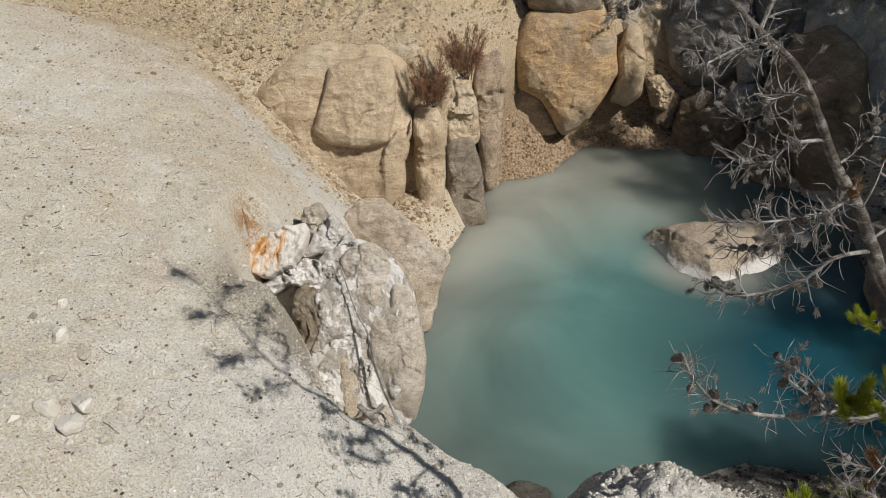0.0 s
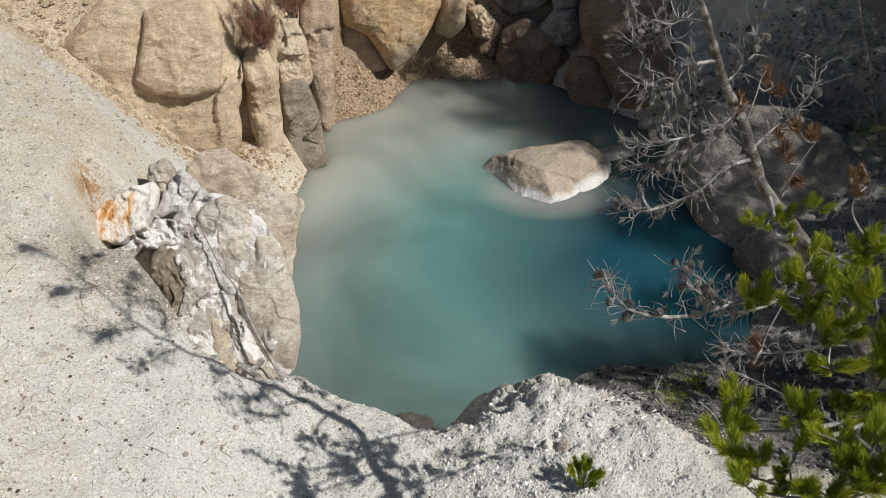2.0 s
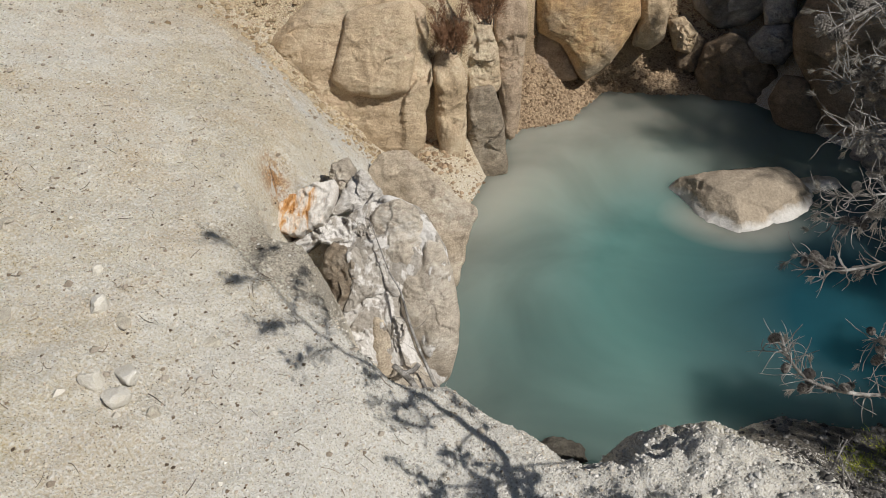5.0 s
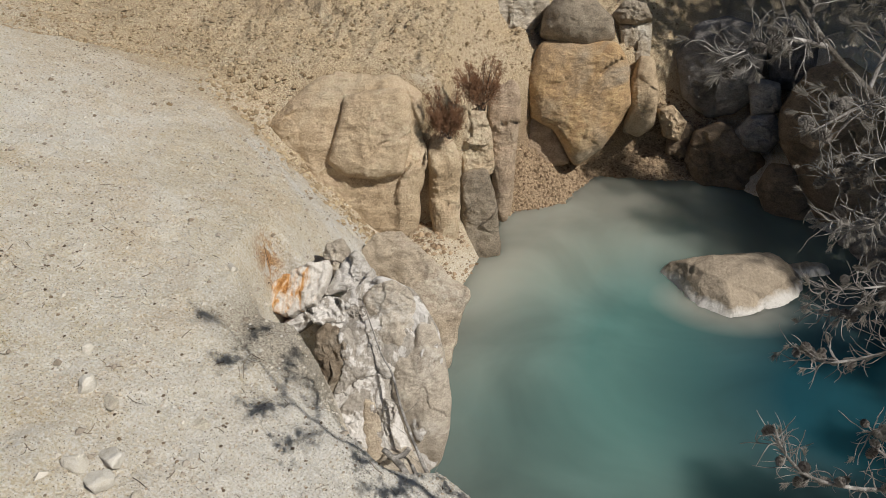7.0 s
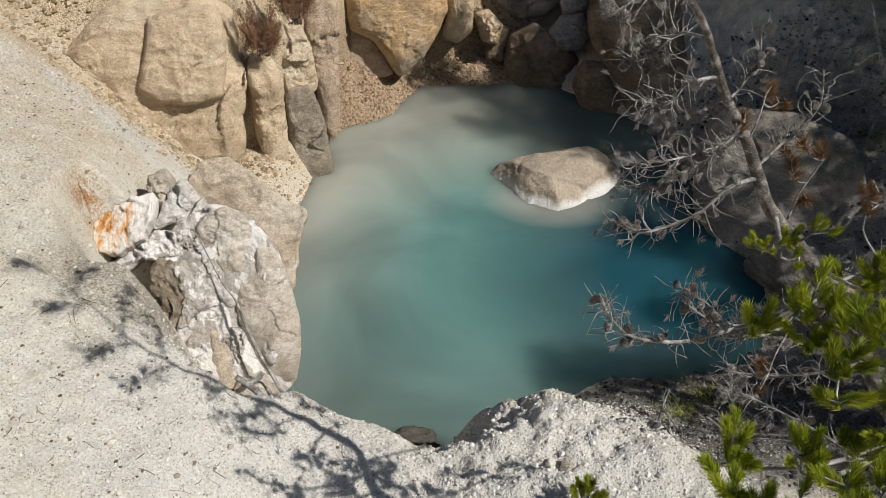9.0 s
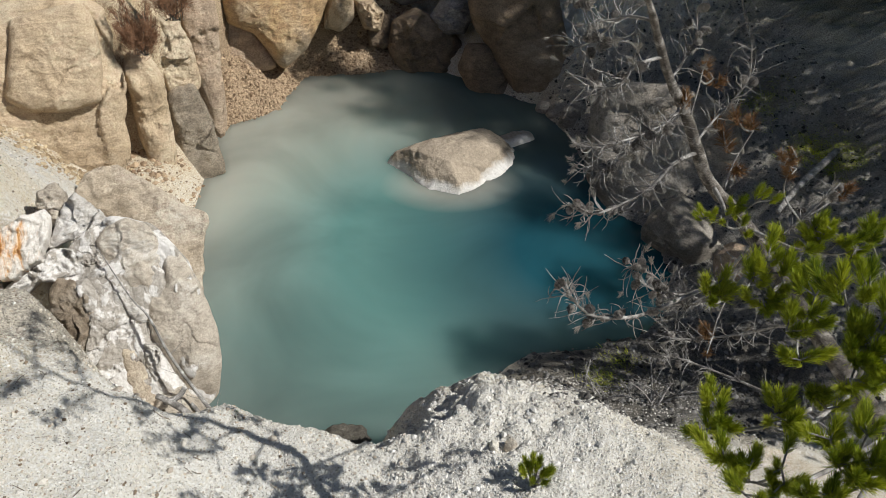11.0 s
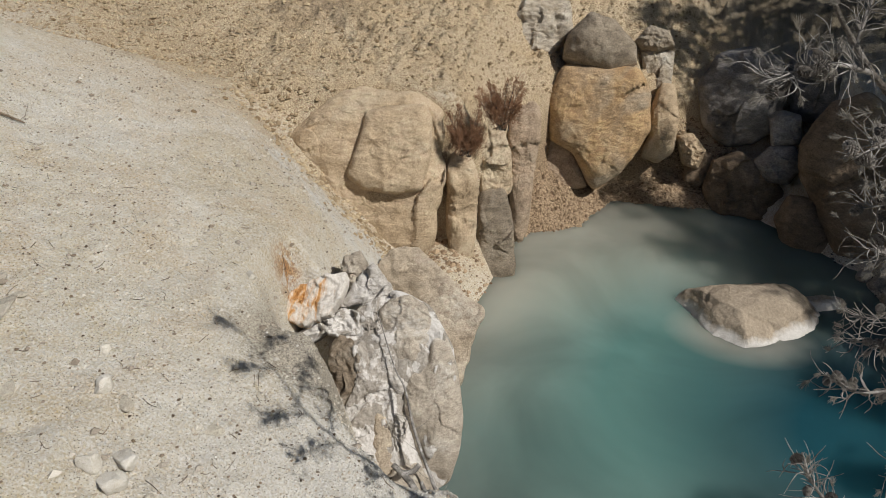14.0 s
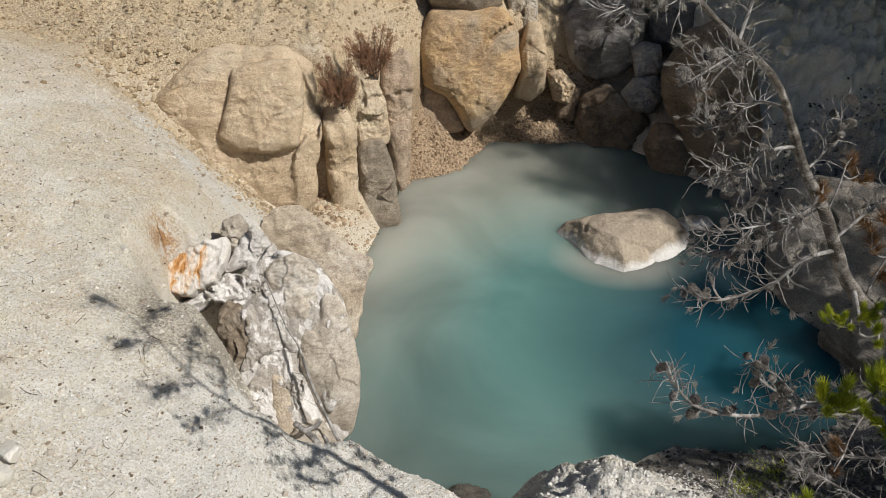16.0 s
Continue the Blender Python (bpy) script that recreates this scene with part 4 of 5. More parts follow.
def cone_mesh():
    """An open pine cone along +z, 4.5 cm long, of overlapping scales."""
    verts, faces = [], []
    for n in range(70):
        t = (n + 0.5) / 70
        a, z = n * 2.39996, -0.022 + 0.044 * t
        r = 0.0165 * math.sin(math.pi * (0.12 + 0.80 * t)) ** 0.8
        out, side = Vector((math.cos(a), math.sin(a), 0)), Vector((-math.sin(a), math.cos(a), 0))
        root, tip = Vector((0, 0, z)) + out * r * 0.35, Vector((0, 0, z - 0.001 + 0.007 * t)) + out * (r + 0.004)
        o = len(verts)
        verts += [root + side * 0.003, root - side * 0.003, tip + side * 0.0055, tip - side * 0.0055, tip + out * 0.003 + Vector((0, 0, 0.001)), tip + Vector((0, 0, 0.0035)), root + Vector((0, 0, 0.003))]
        faces += [(o, o + 2, o + 4), (o, o + 4, o + 3, o + 1), (o + 2, o + 5, o + 4), (o + 5, o + 3, o + 4), (o + 6, o + 5, o + 2, o), (o + 1, o + 3, o + 5, o + 6)]
    me = bpy.data.meshes.new("cone")
    me.from_pydata([tuple(v) for v in verts], [], faces)
    me.materials.append(CONE)
    return me


GREEN_TUFTS = [tuft_mesh("green_tuft", 230, 0.044, NEEDLE, 0.85, 0.0, 0.055, s) for s in (1, 2, 3)]
RUST_TUFTS = [tuft_mesh("rusty_tuft", 80, 0.036, RUST, 1.15, 0.1, 0.03, s) for s in (4, 5)]
DRY_TUFTS = [tuft_mesh("dry_tuft", 30, 0.034, DRY, 0.7, 0.3, 0.02, s) for s in (6, 7)]
CONE_MESH = cone_mesh()


def hang(name, me, at, way, parent, rng, size=1.0):
    """A shared mesh as a part of its own, its +z along way."""
    ob = new(name, me)
    ob.parent = parent
    turn = Vector(way).to_track_quat("Z", "Y").to_matrix().to_4x4() @ Matrix.Rotation(rng.uniform(0, 6.28), 4, "Z")
    ob.matrix_local = Matrix.Translation(at) @ turn @ Matrix.Scale(size, 4)
    return ob


def curl(bm, root, way, length, radius, rng, bend):
    """A short dead twig that curls."""
    pts, p, d = [Vector(root)], Vector(root), Vector(way).normalized()
    for n in range(5):
        d = (d + bend * 0.40 + Vector((rng.gauss(0, 0.16), rng.gauss(0, 0.16), rng.gauss(0, 0.16)))).normalized()
        p = p + d * length / 5
        pts.append(p)
    tube(bm, pts, [radius * (1 - 0.13 * n) for n in range(6)], 5)
    return pts, d


def dead_branch(tree, path, radii, rng, twigs, cones, dry, name="branch"):
    """A bare silvery branch with curled twigs; cones and dry needles are parts of it."""
    bm = bmesh.new()
    line = tube(bm, path, radii, 8, 0.12, rng.random() * 50)
    total, ends = len(line), []
    for n in range(int(twigs * 3.2)):
        i = rng.randrange(int(total * 0.2), int(total * 0.95))
        way = (line[min(i + 1, total - 1)] - line[i - 1]).normalized()
        side = way.cross(Vector((rng.gauss(0, 1), rng.gauss(0, 1), rng.gauss(0, 1)))).normalized()
        bend = Vector((rng.gauss(-0.1, 0.6), rng.gauss(0, 0.6), rng.gauss(0.35, 0.7)))
        pts, d = curl(bm, line[i], way * 0.8 + side * 0.8, rng.uniform(0.03, 0.095), rng.uniform(0.0010, 0.0019), rng, bend)
        ends.append((pts[-1], d))
        if rng.random() < 0.4:
            ends.append((curl(bm, pts[2], side + d, rng.uniform(0.03, 0.08), 0.0015, rng, bend * -1)[0][-1], d))
    ob = part(name, bm, TWIG, tree)
    for n in range(cones):
        i = rng.randrange(int(total * 0.45), total)
        off = Vector((rng.gauss(0, 1), rng.gauss(0, 1), rng.gauss(-0.2, 1))).normalized()
        hang("cone", CONE_MESH, line[i] + off * 0.022, off + Vector((0, 0, -0.5)), ob, rng, rng.uniform(0.38, 0.58))
    for n in range(dry):
        at, d = rng.choice(ends)
        hang("dry_tuft", rng.choice(DRY_TUFTS), at, d + Vector((0, 0, -0.3)), ob, rng, rng.uniform(0.5, 0.85))
    return ob


def leafy_branch(tree, path, radii, sprays, rng, tufts, each=3, size=1.0, wide=0.05):
    """A living branch: limb, with sprays of needle tufts on short shoots."""
    bm = bmesh.new()
    line = tube(bm, path, [r * 0.55 for r in radii], 7, 0.1, rng.random() * 50)
    hung = []
    for c in sprays:
        c = Vector(c)
        root = min(line, key=lambda p: (p - c).length)
        if (root - c).length > 0.02:
            tube(bm, [root, (root + c) * 0.5 + Vector((0, 0, -0.01)), c], [0.0032, 0.0026, 0.002], 6)
        for n in range(each):
            off = Vector((rng.gauss(0, wide), rng.gauss(0, wide), rng.gauss(0.01, wide * 0.7)))
            way = (off.normalized() * 0.8 + Vector((0, 0, 0.75)) + (c - root).normalized() * 0.3)
            tube(bm, [c, c + off * 0.6, c + off], [0.0022, 0.002, 0.0016], 5)
            hung.append((c + off - way.normalized() * 0.04 * size, way))
    ob = part("branch", bm, TWIG, tree)
    for at, way in hung:
        hang("needle_tuft", rng.choice(tufts), at, way, ob, rng, size * rng.uniform(0.8, 1.15))
    return ob


def leaning_pine():
    rng = random.Random(11)
    tree = tagged(new("pine_tree"), "leaning half-dead pine with bare coned branches and green lower sprays", "pine tree")
    bm = bmesh.new()
    trunk = tube(bm, [(1.52, 0.55, 0.75), (1.42, 0.70, 1.60), (1.24, 0.92, 2.12), (1.10, 1.12, 2.32), (1.01, 1.33, 2.44), (0.95, 1.50, 2.52), (0.89, 1.61, 2.59), (0.82, 1.65, 2.66), (0.76, 1.66, 2.77), (0.71, 1.66, 2.86), (0.64, 1.64, 2.96), (0.57, 1.62, 3.09), (0.50, 1.59, 3.20), (0.34, 1.63, 3.33), (0.21, 1.73, 3.52), (0.14, 1.81, 3.78)],
                 [0.0429, 0.0367, 0.0312, 0.0265, 0.0234, 0.0211, 0.0179, 0.0164, 0.0144, 0.0129, 0.0113, 0.0094, 0.0074, 0.0055, 0.0039, 0.0023], 14, 0.3, 3)
    part("trunk", bm, BARK, tree, "scaly grey-brown leaning trunk")
    dead = [
        ([(0.56, 1.64, 3.12), (0.51, 1.68, 3.10), (0.47, 1.72, 3.03), (0.43, 1.76, 2.99)], 0.008, 9, 4, 9),
        ([(0.63, 1.64, 3.02), (0.53, 1.60, 3.02), (0.49, 1.60, 2.97), (0.41, 1.60, 2.98)], 0.009, 10, 3, 9),
        ([(0.70, 1.65, 2.88), (0.64, 1.60, 2.87), (0.53, 1.55, 2.86), (0.40, 1.50, 2.87)], 0.007, 14, 3, 9),
        ([(0.72, 1.65, 2.85), (0.62, 1.66, 2.78), (0.52, 1.62, 2.74), (0.45, 1.60, 2.75)], 0.006, 12, 2, 6),
        ([(0.80, 1.66, 2.75), (0.68, 1.60, 2.75), (0.61, 1.58, 2.68), (0.48, 1.56, 2.64), (0.41, 1.56, 2.68)], 0.010, 14, 7, 8),
        ([(1.06, 1.66, 2.40), (0.94, 1.60, 2.36), (0.74, 1.52, 2.35), (0.61, 1.46, 2.37), (0.48, 1.42, 2.42), (0.41, 1.41, 2.49), (0.37, 1.41, 2.57)], 0.012, 16, 7, 2),
        ([(1.01, 1.62, 2.45), (0.96, 1.60, 2.37), (0.84, 1.58, 2.28), (0.74, 1.57, 2.33), (0.63, 1.56, 2.42)], 0.011, 18, 8, 6),
        ([(1.02, 1.64, 2.42), (0.92, 1.62, 2.33), (0.80, 1.60, 2.30), (0.70, 1.58, 2.40), (0.62, 1.58, 2.44)], 0.008, 14, 3, 4),
        ([(0.79, 1.66, 2.80), (0.83, 1.72, 2.80), (0.88, 1.75, 2.83), (0.91, 1.75, 2.90), (0.89, 1.75, 2.99)], 0.007, 7, 0, 0),
        ([(0.64, 1.64, 2.98), (0.68, 1.68, 2.98), (0.71, 1.70, 3.04), (0.70, 1.71, 3.10)], 0.006, 4, 2, 2),
        ([(1.05, 1.66, 2.40), (1.14, 1.76, 2.33), (1.26, 1.80, 2.38), (1.36, 1.82, 2.50)], 0.011, 10, 2, 2),
        ([(1.20, 1.54, 2.22), (1.10, 1.66, 2.05), (0.98, 1.72, 1.98), (0.88, 1.72, 2.0)], 0.009, 14, 4, 4),
        ([(1.36, 1.20, 2.02), (1.25, 1.45, 1.90), (1.05, 1.80, 1.78), (0.95, 1.82, 1.80)], 0.010, 14, 3, 4),
        ([(0.48, 1.60, 3.23), (0.40, 1.52, 3.26), (0.30, 1.42, 3.24)], 0.009, 13, 5, 12),
        ([(0.42, 1.61, 3.27), (0.46, 1.70, 3.36), (0.44, 1.80, 3.42)], 0.009, 13, 5, 12),
        ([(0.35, 1.63, 3.33), (0.24, 1.56, 3.36), (0.14, 1.50, 3.33)], 0.009, 13, 5, 12),
        ([(0.30, 1.67, 3.40), (0.34, 1.78, 3.48), (0.36, 1.88, 3.50)], 0.008, 12, 5, 12),
        ([(0.23, 1.72, 3.50), (0.12, 1.68, 3.54), (0.04, 1.66, 3.52)], 0.008, 12, 4, 12),
        ([(0.19, 1.76, 3.60), (0.26, 1.84, 3.68), (0.30, 1.90, 3.70)], 0.007, 10, 4, 10),
        ([(0.16, 1.79, 3.70), (0.09, 1.78, 3.76), (0.04, 1.80, 3.78)], 0.006, 9, 3, 10),
    ]
    for path, r, twigs, cones, dry in dead:
        n = len(path) - 1
        path[0] = tuple(min(trunk, key=lambda q: (q - Vector(path[0])).length))
        dead_branch(tree, path, [r * 0.56 * (1 - 0.62 * i / n) for i in range(n + 1)], rng, int(twigs * 1.5), cones + 4, int(dry * 1.6) + 1)
    green = [
        ([(0.86, 1.64, 2.66), (0.80, 1.52, 2.67)], [(0.74, 1.48, 2.66), (0.77, 1.48, 2.68), (0.80, 1.48, 2.70), (0.84, 1.46, 2.72), (0.82, 1.44, 2.67)], 2, 0.52),
        ([(0.92, 1.58, 2.52), (0.96, 1.42, 2.60)], [(0.94, 1.39, 2.66), (0.98, 1.37, 2.67), (1.02, 1.35, 2.68), (1.04, 1.32, 2.67), (0.97, 1.39, 2.68)], 3, 0.7),
        ([(0.95, 1.52, 2.45), (0.80, 1.38, 2.50)], [(0.71, 1.31, 2.56), (0.71, 1.32, 2.58)], 2, 0.75),
        ([(0.97, 1.45, 2.44), (0.85, 1.30, 2.58)], [(0.77, 1.28, 2.65), (0.79, 1.28, 2.68), (0.82, 1.26, 2.67), (0.78, 1.24, 2.62), (0.82, 1.22, 2.63), (0.85, 1.24, 2.67)], 3, 0.75),
        ([(1.00, 1.35, 2.40), (0.88, 1.20, 2.56)], [(0.84, 1.15, 2.65), (0.85, 1.17, 2.68), (0.79, 1.14, 2.61), (0.81, 1.09, 2.57)], 3, 0.75),
        ([(1.05, 1.20, 2.34), (0.94, 1.06, 2.58)], [(0.84, 1.09, 2.76), (0.88, 1.07, 2.77), (0.91, 1.04, 2.77), (0.85, 1.04, 2.72), (0.89, 1.01, 2.72), (0.87, 0.99, 2.69), (0.91, 0.97, 2.70), (0.84, 1.00, 2.67), (0.88, 0.94, 2.66), (0.83, 0.97, 2.64)], 3, 0.78),
        ([(1.05, 1.20, 2.34), (0.78, 1.03, 2.44)], [(0.58, 0.99, 2.50), (0.61, 0.99, 2.51), (0.60, 1.01, 2.53)], 3, 0.7),
        ([(1.05, 1.20, 2.34), (0.82, 1.00, 2.46)], [(0.69, 0.97, 2.55), (0.72, 0.94, 2.54), (0.71, 0.98, 2.56)], 2, 0.7),
        ([(1.06, 1.18, 2.32), (0.90, 1.03, 2.48)], [(0.80, 1.01, 2.57), (0.81, 0.97, 2.55)], 3, 0.7),
        ([(1.12, 1.10, 2.24), (0.75, 0.88, 2.44)], [(0.55, 0.89, 2.54), (0.59, 0.86, 2.55), (0.57, 0.86, 2.53), (0.64, 0.84, 2.56), (0.64, 0.82, 2.54)], 3, 0.7),
        ([(1.12, 1.10, 2.24), (0.85, 0.80, 2.54)], [(0.70, 0.83, 2.65), (0.75, 0.81, 2.68), (0.70, 0.79, 2.63), (0.75, 0.77, 2.65), (0.72, 0.76, 2.62), (0.77, 0.73, 2.65)], 3, 0.7),
        ([(1.12, 1.10, 2.24), (0.78, 0.78, 2.48)], [(0.55, 0.80, 2.55), (0.64, 0.77, 2.58), (0.68, 0.75, 2.59), (0.82, 0.75, 2.70)], 3, 0.7),
        ([(0.97, 1.45, 2.44), (1.15, 1.36, 2.55)], [(1.20, 1.32, 2.66), (1.28, 1.38, 2.68), (1.34, 1.30, 2.70), (1.25, 1.25, 2.72), (1.40, 1.40, 2.64), (1.16, 1.42, 2.62)], 3, 0.85),
        ([(1.10, 1.12, 2.28), (1.00, 0.97, 2.60)], [(0.95, 0.99, 2.76), (0.95, 0.92, 2.70), (0.97, 0.94, 2.73)], 3, 0.75),
    ]
    for (root, bend), sprays, each, size in green:
        root = min(trunk, key=lambda q: (q - Vector(root)).length)
        middle = sum((Vector(c) for c in sprays), Vector()) / len(sprays)
        leafy_branch(tree, [root, Vector(bend), middle + Vector((0, 0, -0.04))], [0.014, 0.009, 0.004], sprays, rng, GREEN_TUFTS, each + 1, size, 0.02)
    R = RUST_TUFTS
    leafy_branch(tree, [(0.72, 1.65, 2.86), (0.74, 1.68, 2.90), (0.75, 1.70, 2.95)], [0.005, 0.004, 0.003], [(0.75, 1.70, 2.95), (0.79, 1.71, 2.92)], rng, R, 2, 0.9, 0.02)
    leafy_branch(tree, [(0.88, 1.66, 2.62), (0.91, 1.70, 2.68), (0.95, 1.72, 2.76)], [0.006, 0.005, 0.003], [(0.95, 1.72, 2.76), (0.90, 1.72, 2.79), (0.92, 1.70, 2.67), (0.88, 1.71, 2.72)], rng, R, 2, 1.0, 0.025)
    leafy_branch(tree, [(1.26, 1.80, 2.38), (1.20, 1.84, 2.46), (1.20, 1.85, 2.56)], [0.006, 0.005, 0.003], [(1.20, 1.85, 2.59), (1.22, 1.85, 2.54), (1.42, 1.85, 2.46)], rng, R, 3, 1.0, 0.02)
    leafy_branch(tree, [(0.70, 1.64, 2.90), (0.69, 1.63, 2.91), (0.68, 1.62, 2.92)], [0.004, 0.003, 0.003], [(0.69, 1.63, 2.91)], rng, R, 3, 0.8, 0.015)
    leafy_branch(tree, [(0.96, 1.60, 2.30), (0.93, 1.57, 2.22), (0.92, 1.55, 2.17)], [0.005, 0.004, 0.003], [(0.92, 1.55, 2.17)], rng, R, 4, 0.9, 0.025)
    return tree


leaning_pine()


# ---- trees beyond the shaded bank ----
def tall_pine(base, tall, wide, seed):
    """A living pine: trunk, boughs, and a ragged crown of needle sprays."""
    rng = random.Random(seed)
    x, y = base
    z0 = height(x, y) - 0.1
    tree = tagged(new("pine_tree"), "tall green pine standing beyond the shaded bank", "pine tree", "pines beyond the bank")
    bm = bmesh.new()
    tube(bm, [(x, y, z0), (x + 0.05, y, z0 + tall * 0.4), (x - 0.04, y + 0.03, z0 + tall * 0.75), (x, y, z0 + tall)], [0.11, 0.085, 0.045, 0.01], 9, 0.15, seed)
    part("trunk", bm, BARK, tree)
    verts, faces = [], []
    level = 0.22 * tall
    while level < tall:
        f = (level - 0.22 * tall) / (0.78 * tall)
        reach = wide * (1.0 - f) ** 0.8 + 0.12
        for n in range(5):
            a = rng.uniform(0, 6.283)
            out = Vector((math.cos(a), math.sin(a), rng.uniform(-0.1, 0.35)))
            far = reach * rng.uniform(0.6, 1.1)
            for k in range(int(5 + far * 9)):
                c = Vector((x, y, z0 + level)) + out * far * rng.uniform(0.25, 1.0) + Vector((rng.gauss(0, 0.07), rng.gauss(0, 0.07), rng.gauss(0, 0.06)))
                for m in range(6):
                    d = Vector((rng.gauss(0, 1), rng.gauss(0, 1), rng.gauss(0.3, 1))).normalized()
                    s = d.orthogonal().normalized() * 0.02
                    o = len(verts)
                    verts += [c + s, c - s, c + d * rng.uniform(0.07, 0.13)]
                    faces.append((o, o + 1, o + 2))
        level += rng.uniform(0.16, 0.26)
    me = bpy.data.meshes.new("crown")
    me.from_pydata([tuple(v) for v in verts], [], faces)
    me.materials.append(NEEDLE)
    ob = new("crown", me)
    ob.parent = tree
    return tree


for spot_xy, tall, wide, seed in (((5.68, 5.45), 6.0, 1.0, 1), ((5.54, 2.70), 3.4, 1.0, 2), ((6.10, 6.20), 5.5, 1.2, 3), ((4.84, 2.00), 3.9, 1.1, 4), ((7.14, 3.10), 5.1, 1.5, 5), ((7.94, 3.90), 7.2, 1.8, 12), ((8.44, 4.90), 8.0, 1.8, 13), ((6.54, 6.70), 5.2, 1.1, 6), ((6.24, 4.90), 5.4, 1.0, 7), ((7.14, 6.50), 8.3, 1.6, 8), ((7.50, 5.60), 6.8, 1.4, 9), ((7.64, 7.70), 8.0, 1.6, 10), ((4.90, 8.30), 7.2, 1.4, 14), ((5.30, 9.40), 7.6, 1.5, 15), ((4.40, 10.40), 6.5, 1.4, 16), ((4.65, 7.05), 6.3, 1.4, 17)):
    tall_pine(spot_xy, tall, wide, seed)


# ---- dead wood and small plants ----
def dead_sapling():
    rng = random.Random(31)
    foot, tip = Vector((3.58, 5.66, height(3.58, 5.66) - 0.05)), Vector((3.02, 5.60, 1.75))
    tree = tagged(new("dead_sapling"), "thin dead conifer with bare grey twigs on the bank", "dead tree")
    bm = bmesh.new()
    line = tube(bm, [foot, foot.lerp(tip, 0.15) + Vector((-0.03, 0, 0)), foot.lerp(tip, 0.4) + Vector((0.02, 0, 0)), foot.lerp(tip, 0.7), tip], [0.026, 0.022, 0.018, 0.012, 0.005], 8, 0.25, 5)
    part("trunk", bm, TWIG, tree)
    for n in range(22):
        root = line[rng.randrange(2, len(line) - 1)]
        way = Vector((rng.gauss(0, 1), rng.gauss(0, 0.7), rng.gauss(-0.2, 0.3))).normalized() * rng.uniform(0.14, 0.30)
        dead_branch(tree, [root, root + way * 0.5 + Vector((0, 0, 0.02)), root + way], [0.005, 0.004, 0.002], rng, 7, 0, 2)
    return tree


dead_sapling()


def dead_shrub(at, reach, stems, seed, label):
    rng = random.Random(seed)
    x, y = at
    z = height(x, y)
    bush = tagged(new("dead_shrub"), label, "dead shrub")
    for n in range(stems):
        a = rng.uniform(0, 6.283)
        way = Vector((math.cos(a), math.sin(a), rng.uniform(0.2, 1.3))).normalized() * reach * rng.uniform(0.6, 1.1)
        root = Vector((x + rng.gauss(0, 0.05), y + rng.gauss(0, 0.04), z - 0.01))
        dead_branch(bush, [root, root + way * 0.5 + Vector((0, 0, 0.03)), root + way], [0.007, 0.005, 0.003], rng, 5, 1 if n % 3 == 0 else 0, 2, "stem")
    return bush


dead_shrub((1.26, 2.86), 0.26, 7, 41, "bare grey dead shrub on the dark gravel")
dead_shrub((1.62, 2.75), 0.30, 7, 42, "tangle of dead grey twigs on the dark gravel")
dead_shrub((1.95, 2.9), 0.3, 6, 43, "tangle of dead grey twigs on the dark gravel")


def seedling(at, seed, label, tufts, tall=0.14, count=7, mats=None, size=1.0):
    rng = random.Random(seed)
    x, y = at
    z = height(x, y)
    plant = tagged(new("seedling"), label, "seedling")
    bm = bmesh.new()
    ends = []
    for n in range(count):
        a = rng.uniform(0, 6.283)
        tip = Vector((x + math.cos(a) * tall * 0.55 * rng.random(), y + math.sin(a) * tall * 0.55 * rng.random(), z + tall * rng.uniform(0.35, 1.0)))
        tube(bm, [(x, y, z - 0.01), (Vector((x, y, z)) + tip) * 0.5, tip], [0.005, 0.004, 0.003], 6)
        ends.append((tip, (tip - Vector((x, y, z))).normalized() + Vector((0, 0, 0.4))))
    part("stem", bm, TWIG, plant)
    for at_, way in ends:
        hang("needle_tuft", rng.choice(tufts), at_, way, plant, rng, size * rng.uniform(0.8, 1.1))
    return plant


seedling((0.585, 1.86), 51, "small green pine seedling in the white gravel", GREEN_TUFTS, 0.09, 13, size=0.85)


def rusty_bush(at, wide, tall, seed):
    """A dense dead juniper, all fine rusty twigs."""
    rng = random.Random(seed)
    x, y, z = at
    bush = tagged(new("dead_bush"), "reddish-brown dead bush on the cliff edge", "bush")
    bm = bmesh.new()
    tips = []
    for n in range(17):
        a, r = rng.uniform(0, 6.283), wide * 0.6 * math.sqrt(rng.random())
        tip = Vector((x + math.cos(a) * r, y + math.sin(a) * r * 0.6, z + tall * rng.uniform(0.25, 1.0) * (1.15 - r / wide)))
        tube(bm, [(x + rng.gauss(0, 0.03), y, z - 0.03), (Vector((x, y, z)) + tip) * 0.5 + Vector((0, 0, -0.03)), tip], [0.005, 0.0035, 0.002], 5)
        tips.append(tip)
    part("stem", bm, BARK, bush)
    verts, faces = [], []
    root = Vector((x, y, z))
    for tip in tips:
        for n in range(260):
            along = rng.uniform(0.3, 1.08)
            thick = 0.046 * (1.25 - along)
            c = root.lerp(tip, along) + Vector((rng.gauss(0, thick), rng.gauss(0, thick), rng.gauss(-0.005, thick)))
            d = ((tip - root).normalized() * 0.9 + Vector((rng.gauss(0, 0.6), rng.gauss(0, 0.6), rng.gauss(0.2, 0.6)))).normalized()
            s = d.orthogonal().normalized() * 0.0024
            o = len(verts)
            verts += [c + s, c - s, c + d * rng.uniform(0.02, 0.045)]
            faces.append((o, o + 1, o + 2))
    me = bpy.data.meshes.new("foliage")
    me.from_pydata([tuple(v) for v in verts], [], faces)
    me.materials.append(REDDISH)
    ob = new("foliage", me)
    ob.parent = bush
    return bush


